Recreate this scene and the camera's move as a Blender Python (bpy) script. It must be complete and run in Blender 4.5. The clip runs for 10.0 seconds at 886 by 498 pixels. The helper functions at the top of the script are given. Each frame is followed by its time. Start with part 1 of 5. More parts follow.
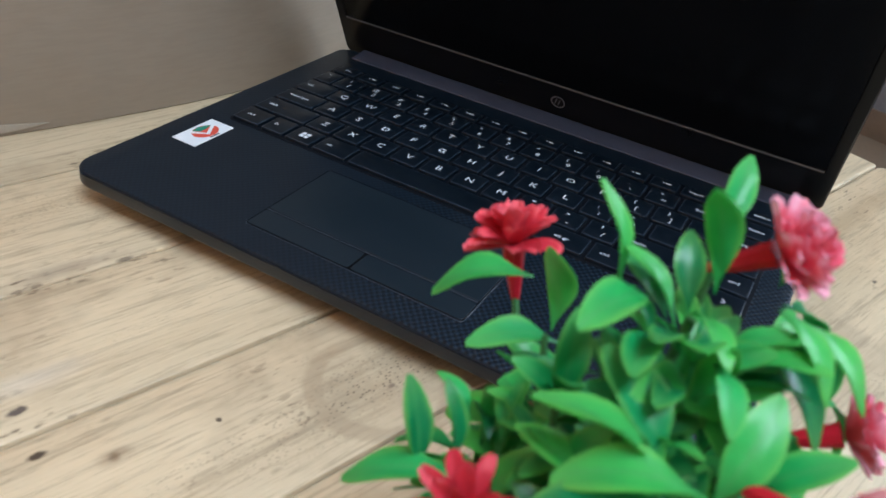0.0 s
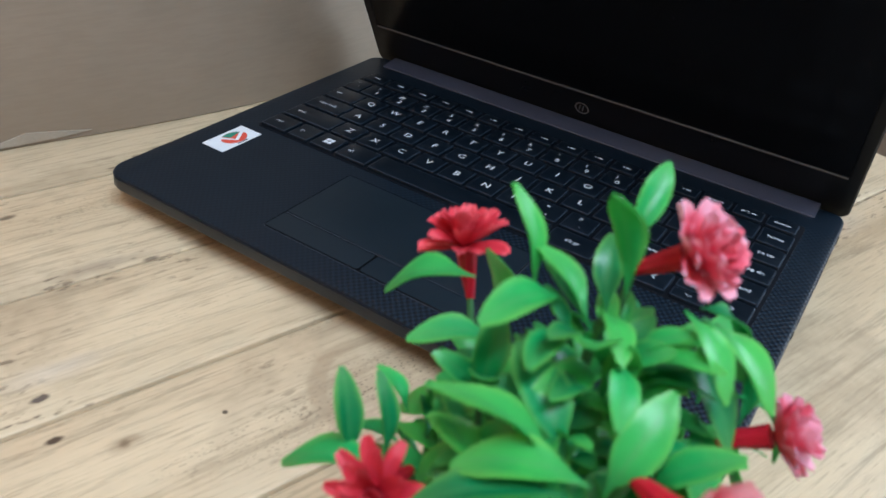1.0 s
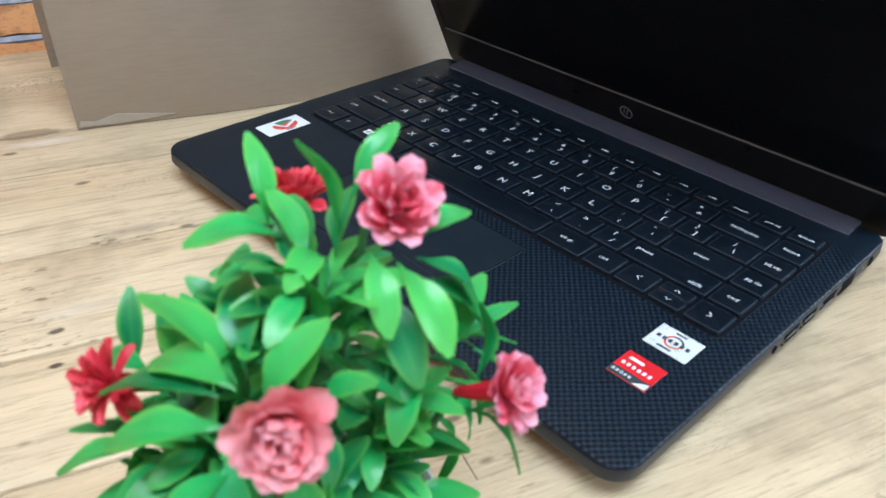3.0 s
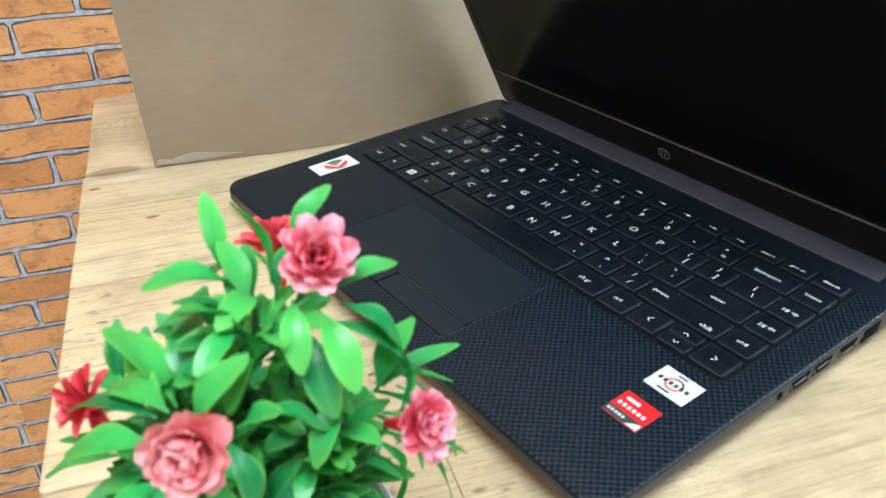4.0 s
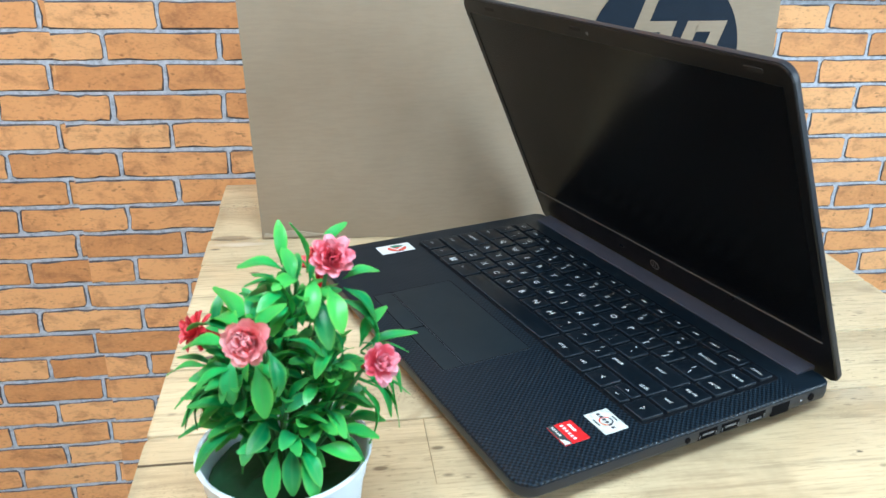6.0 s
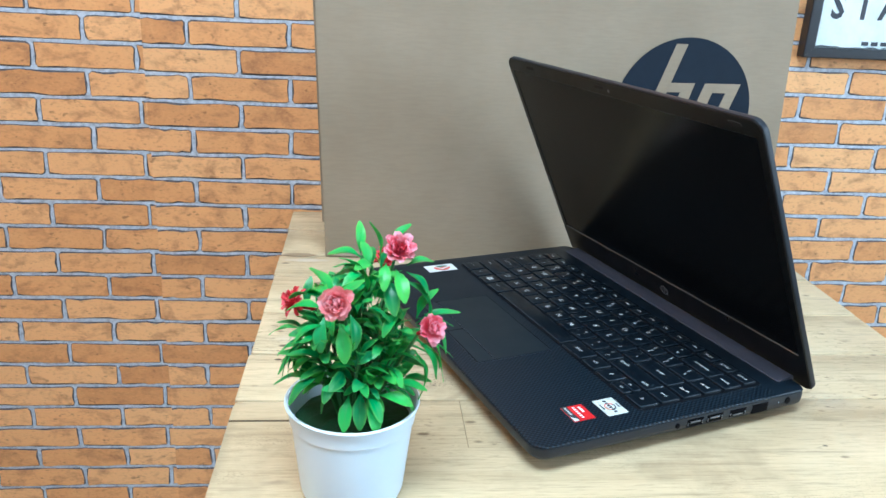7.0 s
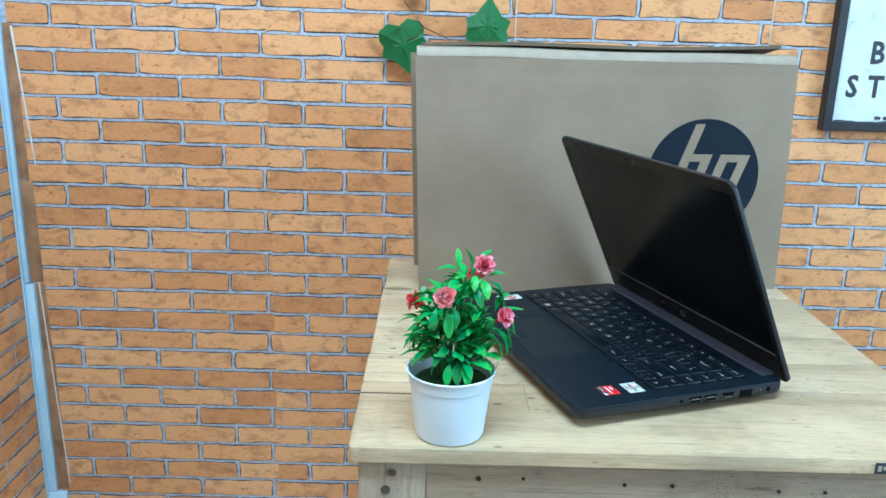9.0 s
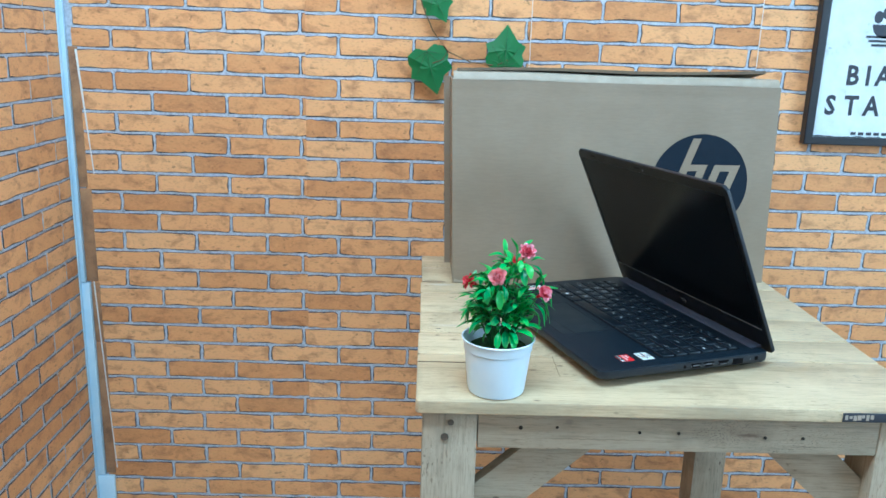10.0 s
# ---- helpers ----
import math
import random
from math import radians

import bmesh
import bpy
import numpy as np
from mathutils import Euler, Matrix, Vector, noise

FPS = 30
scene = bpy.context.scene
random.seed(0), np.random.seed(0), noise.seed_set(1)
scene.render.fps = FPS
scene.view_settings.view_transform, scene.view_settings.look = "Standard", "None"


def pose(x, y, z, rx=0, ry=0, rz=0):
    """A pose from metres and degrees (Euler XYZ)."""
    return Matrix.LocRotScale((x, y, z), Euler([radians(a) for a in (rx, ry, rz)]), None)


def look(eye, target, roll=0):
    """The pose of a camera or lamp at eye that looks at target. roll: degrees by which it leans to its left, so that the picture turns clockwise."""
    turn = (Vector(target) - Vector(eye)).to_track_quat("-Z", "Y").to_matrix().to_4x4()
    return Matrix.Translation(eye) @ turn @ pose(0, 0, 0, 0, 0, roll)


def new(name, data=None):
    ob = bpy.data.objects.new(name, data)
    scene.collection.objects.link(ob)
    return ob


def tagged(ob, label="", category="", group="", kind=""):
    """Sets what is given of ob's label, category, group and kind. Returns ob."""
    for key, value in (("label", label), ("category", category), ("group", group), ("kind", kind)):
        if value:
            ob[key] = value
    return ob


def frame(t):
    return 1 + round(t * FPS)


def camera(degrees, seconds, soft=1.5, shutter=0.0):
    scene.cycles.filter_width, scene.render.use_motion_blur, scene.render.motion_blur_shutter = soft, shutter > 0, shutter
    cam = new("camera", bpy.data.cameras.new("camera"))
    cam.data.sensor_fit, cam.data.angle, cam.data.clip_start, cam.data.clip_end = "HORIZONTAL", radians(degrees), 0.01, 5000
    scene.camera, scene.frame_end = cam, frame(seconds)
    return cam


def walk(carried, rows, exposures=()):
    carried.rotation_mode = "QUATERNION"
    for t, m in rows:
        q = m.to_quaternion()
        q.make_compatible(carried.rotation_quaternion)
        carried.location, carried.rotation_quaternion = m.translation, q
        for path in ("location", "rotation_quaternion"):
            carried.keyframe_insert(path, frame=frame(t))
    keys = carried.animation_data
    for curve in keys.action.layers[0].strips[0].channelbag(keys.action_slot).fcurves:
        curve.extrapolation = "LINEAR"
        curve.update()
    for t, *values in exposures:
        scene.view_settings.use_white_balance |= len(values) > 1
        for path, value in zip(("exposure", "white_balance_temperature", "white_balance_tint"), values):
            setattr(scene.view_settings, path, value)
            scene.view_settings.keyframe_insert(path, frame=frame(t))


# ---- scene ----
cam = camera(58.34, 10.0)
PATH = [
    (0, (-0.1078, -0.3855, 0.9746), (0.4904, 0.1873, 0.4141), 8.68),
    (0.5, (-0.1024, -0.3949, 0.9764), (0.4774, 0.1964, 0.4159), 7.67),
    (1, (-0.0938, -0.4067, 0.9812), (0.4452, 0.2195, 0.4179), 6.20),
    (1.5, (-0.0777, -0.4215, 0.9840), (0.4199, 0.2360, 0.4182), 5.48),
    (2, (-0.0628, -0.4387, 0.9811), (0.3945, 0.2485, 0.4166), 5.03),
    (2.5, (-0.0474, -0.4558, 0.9817), (0.3655, 0.2599, 0.4185), 3.99),
    (4, (-0.0006, -0.4967, 1.0010), (0.2474, 0.3116, 0.4669), -1.30),
    (4.5, (0.0179, -0.5200, 1.0118), (0.2142, 0.3260, 0.5162), -2.37),
    (5, (0.0320, -0.5448, 1.0175), (0.1949, 0.3178, 0.5385), -2.77),
    (5.2, (0.0330, -0.5548, 1.0189), (0.2102, 0.3068, 0.5434), -2.02),
    (6.3, (0.0077, -0.6715, 1.0386), (0.1447, 0.2467, 0.6669), 2.19),
    (6.5, (0.0051, -0.6892, 1.0378), (0.1494, 0.2302, 0.6720), 2.40),
    (7, (-0.0010, -0.7466, 1.0515), (0.0935, 0.1893, 0.7123), 2.76),
    (7.5, (-0.0043, -0.8086, 1.0605), (0.0895, 0.1342, 0.7404), 3.52),
    (8, (-0.0192, -0.8722, 1.0675), (0.0231, 0.0791, 0.7621), 2.23),
    (8.5, (-0.0250, -0.9276, 1.0770), (-0.0008, 0.0290, 0.7866), 2.10),
    (9, (-0.0256, -0.9768, 1.0923), (-0.0149, -0.0125, 0.8277), 1.66),
    (9.5, (-0.0583, -1.0644, 1.1026), (-0.0214, -0.0975, 0.8500), 1.71),
    (10, (-0.0881, -1.1339, 1.1086), (-0.0666, -0.1653, 0.8607), 1.83),
]
# the phone's small aperture: near leaves a little soft
cam.data.dof.use_dof, cam.data.dof.focus_distance, cam.data.dof.aperture_fstop = True, 0.70, 26.0
SHADES = ((0.0, -0.32, 6000, 13), (2.5, -0.07, 5850, 13), (4.5, 0.36, 6750, 4), (6.6, 0.30, 5820, 3), (7.5, 0.11, 5620, 1), (10.0, 0.04, 5150, -4))
walk(cam, [(t, look(eye, target, roll)) for t, eye, target, roll in PATH], SHADES)

# ---- light: a window to the right and behind, and a ceiling panel ----
world = bpy.data.worlds.new("sky")
scene.world = world
world.use_nodes = True
wn = world.node_tree
sky = wn.nodes.new("ShaderNodeTexSky")
sky.sky_type, sky.sun_disc = "NISHITA", False
sky.sun_elevation, sky.sun_rotation = radians(48), radians(120)
wn.nodes["Background"].inputs[1].default_value = 0.12
wn.links.new(sky.outputs[0], wn.nodes["Background"].inputs[0])


def area_lamp(name, m, w, h, watts, colour):
    data = bpy.data.lights.new(name, "AREA")
    data.shape, data.size, data.size_y = "RECTANGLE", w, h
    data.energy, data.color = watts, colour
    ob = new(name, data)
    ob.matrix_world = m
    return ob


area_lamp("window_daylight", look((2.50, -1.35, 1.55), (0.0, -0.6, 0.9)), 1.3, 1.2, 46, (0.72, 0.87, 1.0))
area_lamp("ceiling_lamp_light", look((-0.15, -0.95, 2.555), (-0.15, -0.949, 0.0)), 1.15, 0.55, 55, (0.74, 0.88, 1.0))


# ---- materials ----
def material(name, rough=0.5, metal=0.0, colour=(0.5, 0.5, 0.5), spec=0.5):
    m = bpy.data.materials.new(name)
    m.use_nodes = True
    b = m.node_tree.nodes["Principled BSDF"]
    b.inputs["Base Color"].default_value = (*colour, 1)
    b.inputs["Roughness"].default_value = rough
    b.inputs["Metallic"].default_value = metal
    b.inputs["Specular IOR Level"].default_value = spec
    return m


class Nodes:
    """Short forms for building a node material."""

    def __init__(self, m):
        self.m, self.t = m, m.node_tree
        self.out = self.t.nodes["Principled BSDF"]

    def put(self, kind, operation="", attribute_name=""):
        n = self.t.nodes.new(kind)
        if operation:
            n.operation = operation
        if attribute_name:
            n.attribute_name = attribute_name
        return n

    def link(self, a, b):
        self.t.links.new(a, b)

    def coords(self, space="Object", scale=(1, 1, 1), rot=(0, 0, 0)):
        c = self.put("ShaderNodeTexCoord")
        mp = self.put("ShaderNodeMapping")
        mp.inputs["Scale"].default_value = scale
        mp.inputs["Rotation"].default_value = rot
        self.link(c.outputs[space], mp.inputs["Vector"])
        return mp.outputs[0]

    def place(self, scale=(1, 1, 1)):
        c = self.put("ShaderNodeNewGeometry")
        mp = self.put("ShaderNodeMapping")
        mp.inputs["Scale"].default_value = scale
        self.link(c.outputs["Position"], mp.inputs["Vector"])
        return mp.outputs[0]

    def noise(self, vec, scale, detail=6.0, rough=0.6, distort=0.0):
        n = self.put("ShaderNodeTexNoise")
        n.inputs["Scale"].default_value = scale
        n.inputs["Detail"].default_value = detail
        n.inputs["Roughness"].default_value = rough
        n.inputs["Distortion"].default_value = distort
        self.link(vec, n.inputs["Vector"])
        return n.outputs["Fac"]

    def ramp(self, fac, *stops):
        r = self.put("ShaderNodeValToRGB")
        e = r.color_ramp.elements
        while len(e) < len(stops):
            e.new(0.5)
        for el, (p, c) in zip(e, stops):
            el.position = p
            el.color = (*c, 1) if len(c) == 3 else c
        self.link(fac, r.inputs["Fac"])
        return r.outputs["Color"]

    def grey(self, fac, a, b, va=0.0, vb=1.0):
        r = self.put("ShaderNodeMapRange")
        r.inputs["From Min"].default_value, r.inputs["From Max"].default_value = a, b
        r.inputs["To Min"].default_value, r.inputs["To Max"].default_value = va, vb
        self.link(fac, r.inputs["Value"])
        return r.outputs["Result"]

    def mix(self, fac, a, b, blend="MIX"):
        n = self.put("ShaderNodeMix")
        n.data_type, n.blend_type = "RGBA", blend
        for socket, value in ((n.inputs["Factor"], fac), (n.inputs["A"], a), (n.inputs["B"], b)):
            socket = [s for s in n.inputs if s.name == socket.name and s.type == ("VALUE" if socket.name == "Factor" else "RGBA")][0]
            if isinstance(value, (int, float)):
                socket.default_value = value
            elif isinstance(value, tuple):
                socket.default_value = (*value, 1)
            else:
                self.link(value, socket)
        return [o for o in n.outputs if o.type == "RGBA"][0]

    def math(self, op, a, b=0.0):
        n = self.put("ShaderNodeMath", operation=op)
        for i, v in enumerate((a, b)):
            if isinstance(v, (int, float)):
                n.inputs[i].default_value = v
            else:
                self.link(v, n.inputs[i])
        return n.outputs[0]

    def chance(self):
        return self.put("ShaderNodeObjectInfo").outputs["Random"]

    def island(self):
        return self.put("ShaderNodeNewGeometry").outputs["Random Per Island"]

    def bump(self, height, strength, distance):
        b = self.put("ShaderNodeBump")
        b.inputs["Strength"].default_value = strength
        b.inputs["Distance"].default_value = distance
        self.link(height, b.inputs["Height"])
        self.link(b.outputs[0], self.out.inputs["Normal"])

    def colour(self, socket):
        self.link(socket, self.out.inputs["Base Color"])

    def rough(self, socket):
        self.link(socket, self.out.inputs["Roughness"])

    def spot(self, vec_xyz, cx, cy, rx, ry, soft=0.5):
        """1 inside an ellipse of the plan, fading to 0 at its rim."""
        x, y = vec_xyz
        dx = self.math("MULTIPLY", self.math("SUBTRACT", x, cx), 1 / rx)
        dy = self.math("MULTIPLY", self.math("SUBTRACT", y, cy), 1 / ry)
        d = self.math("SQRT", self.math("ADD", self.math("MULTIPLY", dx, dx), self.math("MULTIPLY", dy, dy)))
        return self.grey(d, 1.0, 1.0 - soft)


def wood(name, light, dark, grain_axis=0, spots=(), rings=(), rough=0.55, up=1):
    m = material(name, rough)
    n = Nodes(m)
    stretch = [26.0, 26.0, 26.0]
    stretch[grain_axis] = 1.6
    base = n.place((1, 1, 1))
    shifted = n.put("ShaderNodeVectorMath", operation="ADD")
    n.link(n.place(tuple(stretch)), shifted.inputs[0])
    rnd = n.chance()
    comb = n.put("ShaderNodeCombineXYZ")
    for i in range(3):
        n.link(n.math("MULTIPLY", rnd, 31.0 + 7 * i), comb.inputs[i])
    n.link(comb.outputs[0], shifted.inputs[1])
    vec = shifted.outputs[0]
    broad = n.noise(vec, 0.9, 5, 0.6, 0.8)
    fine = n.noise(vec, 6.0, 6, 0.7, 0.3)
    c = n.ramp(broad, (0.25, dark), (0.5, tuple((a * 0.35 + b * 0.65) for a, b in zip(dark, light))), (0.72, light))
    streak = n.grey(fine, 0.46, 0.33)
    c = n.mix(n.math("MULTIPLY", streak, 0.46), c, tuple(v * 0.45 for v in dark))
    # hair-fine grain, dark and pale
    hair = n.noise(vec, 22.0, 3, 0.7)
    c = n.mix(n.grey(hair, 0.47, 0.36, 0, 0.42), c, tuple(v * 0.62 for v in dark))
    c = n.mix(n.grey(hair, 0.56, 0.68, 0, 0.30), c, tuple(min(1, v * 1.15) for v in light))
    # pale and dirty patches
    patch = n.noise(base, 9.0, 5, 0.65)
    c = n.mix(n.grey(patch, 0.52, 0.70, 0, 0.55), c, tuple(v * 0.62 for v in dark))
    c = n.mix(n.grey(patch, 0.42, 0.30, 0, 0.35), c, tuple(min(1, v * 1.18) for v in light))
    # pin holes and specks
    v = n.put("ShaderNodeTexVoronoi")
    v.inputs["Scale"].default_value = 55.0
    sv = [1.0, 1.0, 1.0]
    sv[grain_axis] = 0.45
    n.link(n.place(tuple(sv)), v.inputs["Vector"])
    pick = n.put("ShaderNodeSeparateColor")
    n.link(v.outputs["Color"], pick.inputs[0])
    speck = n.math("MULTIPLY", n.grey(v.outputs["Distance"], 0.13, 0.07), n.grey(pick.outputs[0], 0.75, 0.78))
    c = n.mix(n.math("MULTIPLY", speck, 0.7), c, (0.05, 0.03, 0.015))
    # flecks of torn grain
    fl = n.noise(n.place(tuple(s * (17 if i != grain_axis else 75) for i, s in enumerate(stretch))), 1.0, 2, 0.5)
    gate = n.noise(base, 14.0, 3, 0.6)
    c = n.mix(n.math("MULTIPLY", n.grey(fl, 0.60, 0.70), n.grey(gate, 0.50, 0.64, 0, 0.75)), c, (0.10, 0.065, 0.035))
    # clusters of tiny mould dots
    dots = n.put("ShaderNodeTexVoronoi")
    dots.inputs["Scale"].default_value = 760.0
    n.link(n.place(tuple(0.5 if i == grain_axis else 1.0 for i in range(3))), dots.inputs["Vector"])
    where = n.noise(n.place(tuple(5.0 if i == grain_axis else 16.0 for i in range(3))), 1.0, 4, 0.6)
    c = n.mix(n.math("MULTIPLY", n.grey(dots.outputs["Distance"], 0.34, 0.20), n.grey(where, 0.54, 0.70, 0, 0.80)), c, (0.07, 0.05, 0.03))
    if spots or rings:
        sep = n.put("ShaderNodeSeparateXYZ")
        warp = n.put("ShaderNodeVectorMath", operation="ADD")
        wob = n.put("ShaderNodeTexNoise")
        wob.inputs["Scale"].default_value = 160.0
        n.link(base, wob.inputs["Vector"])
        sc = n.put("ShaderNodeVectorMath", operation="SCALE")
        sc.inputs["Scale"].default_value = 0.004
        n.link(wob.outputs["Color"], sc.inputs[0])
        n.link(base, warp.inputs[0])
        n.link(sc.outputs[0], warp.inputs[1])
        n.link(warp.outputs[0], sep.inputs[0])
        xy = (sep.outputs[0], sep.outputs[up])
        for cx, cy, rx, ry, amount, tone, soft in spots:
            c = n.mix(n.math("MULTIPLY", n.spot(xy, cx + 0.002, cy + 0.002, rx, ry, soft), amount), c, tone)
        for cx, cy, r, width, amount, tone in rings:
            a = n.spot(xy, cx + 0.002, cy + 0.002, r, r, 0.08)
            b = n.spot(xy, cx + 0.002 + width * 0.4, cy + 0.002, r - width, r - width, 0.08)
            ring = n.math("MAXIMUM", n.math("SUBTRACT", a, b), 0.0)
            c = n.mix(n.math("MULTIPLY", ring, amount), c, tone)
    tone = n.grey(rnd, 0, 1, 0.9, 1.06)
    tint = n.put("ShaderNodeCombineColor")
    for i in range(3):
        n.link(tone, tint.inputs[i])
    c = n.mix(1.0, c, tint.outputs[0], "MULTIPLY")
    n.colour(c)
    n.rough(n.grey(patch, 0.3, 0.7, rough - 0.1, rough + 0.15))
    n.bump(n.math("ADD", n.math("MULTIPLY", fine, 0.6), n.math("MULTIPLY", speck, -1.0)), 0.35, 0.0008)
    return m


def mottled(name, tones, scale, rough=0.6, bump=0.2, dist=0.001, metal=0.0, spec=0.5, fine=None):
    m = material(name, rough, metal, spec=spec)
    n = Nodes(m)
    vec = n.place()
    a = n.noise(vec, scale, 6, 0.6)
    b = n.noise(vec, fine or scale * 14, 4, 0.6)
    mixed = n.math("ADD", n.math("MULTIPLY", a, 0.7), n.math("MULTIPLY", b, 0.3))
    n.colour(n.ramp(mixed, *[(0.32 + 0.36 * i / max(1, len(tones) - 1), c) for i, c in enumerate(tones)]))
    n.rough(n.grey(a, 0.3, 0.7, rough - 0.08, rough + 0.08))
    n.bump(b, bump, dist)
    return m


def brick_material(source):
    m = material("printed_brick_" + source, 0.62, spec=0.3)
    n = Nodes(m)
    vec = n.place((1.0, 1.0, 1.7))
    rnd = n.chance() if source == "piece" else n.island()
    base = n.ramp(rnd, (0.0, (0.58, 0.268, 0.108)), (0.3, (0.71, 0.350, 0.146)), (0.6, (0.78, 0.405, 0.178)), (1.0, (0.81, 0.448, 0.208)))
    cloud = n.noise(vec, 22, 6, 0.65, 0.4)
    grain = n.noise(vec, 170, 4, 0.65)
    c = n.mix(n.grey(cloud, 0.50, 0.68, 0, 0.70), base, (0.33, 0.145, 0.065))
    c = n.mix(n.grey(cloud, 0.44, 0.28, 0, 0.45), c, (0.82, 0.44, 0.18))
    c = n.mix(n.grey(grain, 0.54, 0.70, 0, 0.36), c, (0.25, 0.095, 0.045))
    c = n.mix(n.grey(grain, 0.44, 0.33, 0, 0.3), c, (0.80, 0.43, 0.18))
    pits = n.noise(vec, 75, 2, 0.5)
    c = n.mix(n.grey(pits, 0.66, 0.74, 0, 0.5), c, (0.12, 0.05, 0.025))
    n.colour(c)
    n.bump(grain, 0.25, 0.0006)
    return m


MAT_BRICK = brick_material("piece")
MAT_BRICK_REST = brick_material("rest")
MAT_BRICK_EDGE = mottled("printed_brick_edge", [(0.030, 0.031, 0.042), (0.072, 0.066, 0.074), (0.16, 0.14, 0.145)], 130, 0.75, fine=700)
MAT_MORTAR = mottled("printed_mortar", [(0.20, 0.225, 0.28), (0.45, 0.50, 0.59), (0.62, 0.68, 0.76)], 120, 0.65, 0.3, 0.0006, fine=520)
KNOTS = (
    (-0.069, -0.153, 0.0045, 0.0022, 0.9, (0.05, 0.035, 0.03), 0.5),
    (-0.07, -0.176, 0.0042, 0.0018, 0.95, (0.05, 0.032, 0.022), 0.5),
    (-0.05, -0.191, 0.008, 0.005, 0.6, (0.2, 0.13, 0.07), 0.9),
    (-0.05, -0.191, 0.0035, 0.0022, 0.6, (0.12, 0.08, 0.04), 0.8),
    (-0.013, -0.195, 0.0013, 0.0011, 0.9, (0.04, 0.025, 0.015), 0.5),
    (0.016, -0.086, 0.003, 0.0022, 0.7, (0.66, 0.54, 0.34), 0.5),
    (-0.02, -0.079, 0.034, 0.006, 0.5, (0.15, 0.11, 0.08), 1.0),
    (0.05, -0.217, 0.0024, 0.0018, 0.8, (0.13, 0.09, 0.06), 0.7),
)
STAINS = (
    (-0.074, 0.061, 0.02, 0.0065, 0.75, (0.22, 0.15, 0.09), 0.25),
    (0.456, -0.104, 0.012, 0.007, 0.5, (0.25, 0.17, 0.1), 0.6),
    (0.316, -0.301, 0.0022, 0.0018, 0.9, (0.07, 0.05, 0.03), 0.6),
    (0.352, -0.244, 0.026, 0.017, 0.35, (0.3, 0.27, 0.23), 0.8),
    (-0.06, -0.14, 0.026, 0.008, 0.25, (0.74, 0.68, 0.58), 0.9),
    (-0.065, 0.046, 0.03, 0.006, 0.6, (0.72, 0.67, 0.58), 0.8),
    (0.425, -0.141, 0.007, 0.004, 0.5, (0.18, 0.12, 0.07), 0.7),
    (0.05, -0.175, 0.022, 0.008, 0.35, (0.22, 0.16, 0.1), 0.9),
)
EDGE_WEAR = (
    (0.0, -0.37, 0.1, 0.0075, 0.55, (0.24, 0.21, 0.14), 0.9),
    (0.23, -0.371, 0.09, 0.0065, 0.55, (0.25, 0.21, 0.14), 0.9),
    (0.42, -0.37, 0.08, 0.008, 0.55, (0.22, 0.19, 0.13), 0.9),
    (-0.094, -0.3, 0.007, 0.075, 0.45, (0.27, 0.23, 0.15), 0.9),
    (-0.09, 0.13, 0.01, 0.05, 0.45, (0.27, 0.21, 0.13), 0.9),
    (0.21, -0.32, 0.05, 0.004, 0.3, (0.26, 0.18, 0.1), 0.9),
    (-0.055, -0.335, 0.012, 0.003, 0.5, (0.16, 0.12, 0.09), 0.8),
)
MAT_TOP = wood("pine_planks", (0.595, 0.482, 0.312), (0.405, 0.310, 0.186), 0, KNOTS + STAINS + EDGE_WEAR, ((0.046, -0.214, 0.031, 0.006, 0.45, (0.30, 0.22, 0.13)),), 0.46)
APRON_SPOTS = (
    (0.262, 0.7135, 0.036, 0.013, 0.40, (0.20, 0.145, 0.10), 1.0), (0.264, 0.7125, 0.017, 0.0024, 0.75, (0.10, 0.065, 0.045), 0.6),
    (0.100, 0.7045, 0.090, 0.0011, 0.55, (0.14, 0.10, 0.065), 0.8), (0.165, 0.7290, 0.060, 0.0010, 0.55, (0.15, 0.11, 0.07), 0.8),
    (0.070, 0.7240, 0.006, 0.0045, 0.45, (0.16, 0.14, 0.12), 0.7), (0.330, 0.7010, 0.045, 0.0010, 0.5, (0.15, 0.11, 0.07), 0.8),
    (0.020, 0.7280, 0.040, 0.0009, 0.5, (0.15, 0.11, 0.07), 0.8),
)
MAT_FRAME_X = wood("rough_pine_board", (0.43, 0.365, 0.27), (0.29, 0.24, 0.17), 0, APRON_SPOTS, rough=0.6, up=2)
MAT_FRAME_Z = wood("rough_pine_post", (0.43, 0.365, 0.27), (0.29, 0.24, 0.17), 2, rough=0.6)
MAT_CRACK = mottled("crack_shadow_wood", [(0.05, 0.033, 0.018), (0.11, 0.075, 0.042)], 200, 0.8)
MAT_FINE_CRACK = mottled("fine_crack_wood", [(0.14, 0.10, 0.055), (0.40, 0.30, 0.18)], 160, 0.8)
MAT_RUST = mottled("rusty_nail_head", [(0.05, 0.04, 0.03), (0.12, 0.095, 0.07)], 300, 0.7)
MAT_HOLE = material("nail_hole", 0.8, 0, (0.02, 0.014, 0.01))


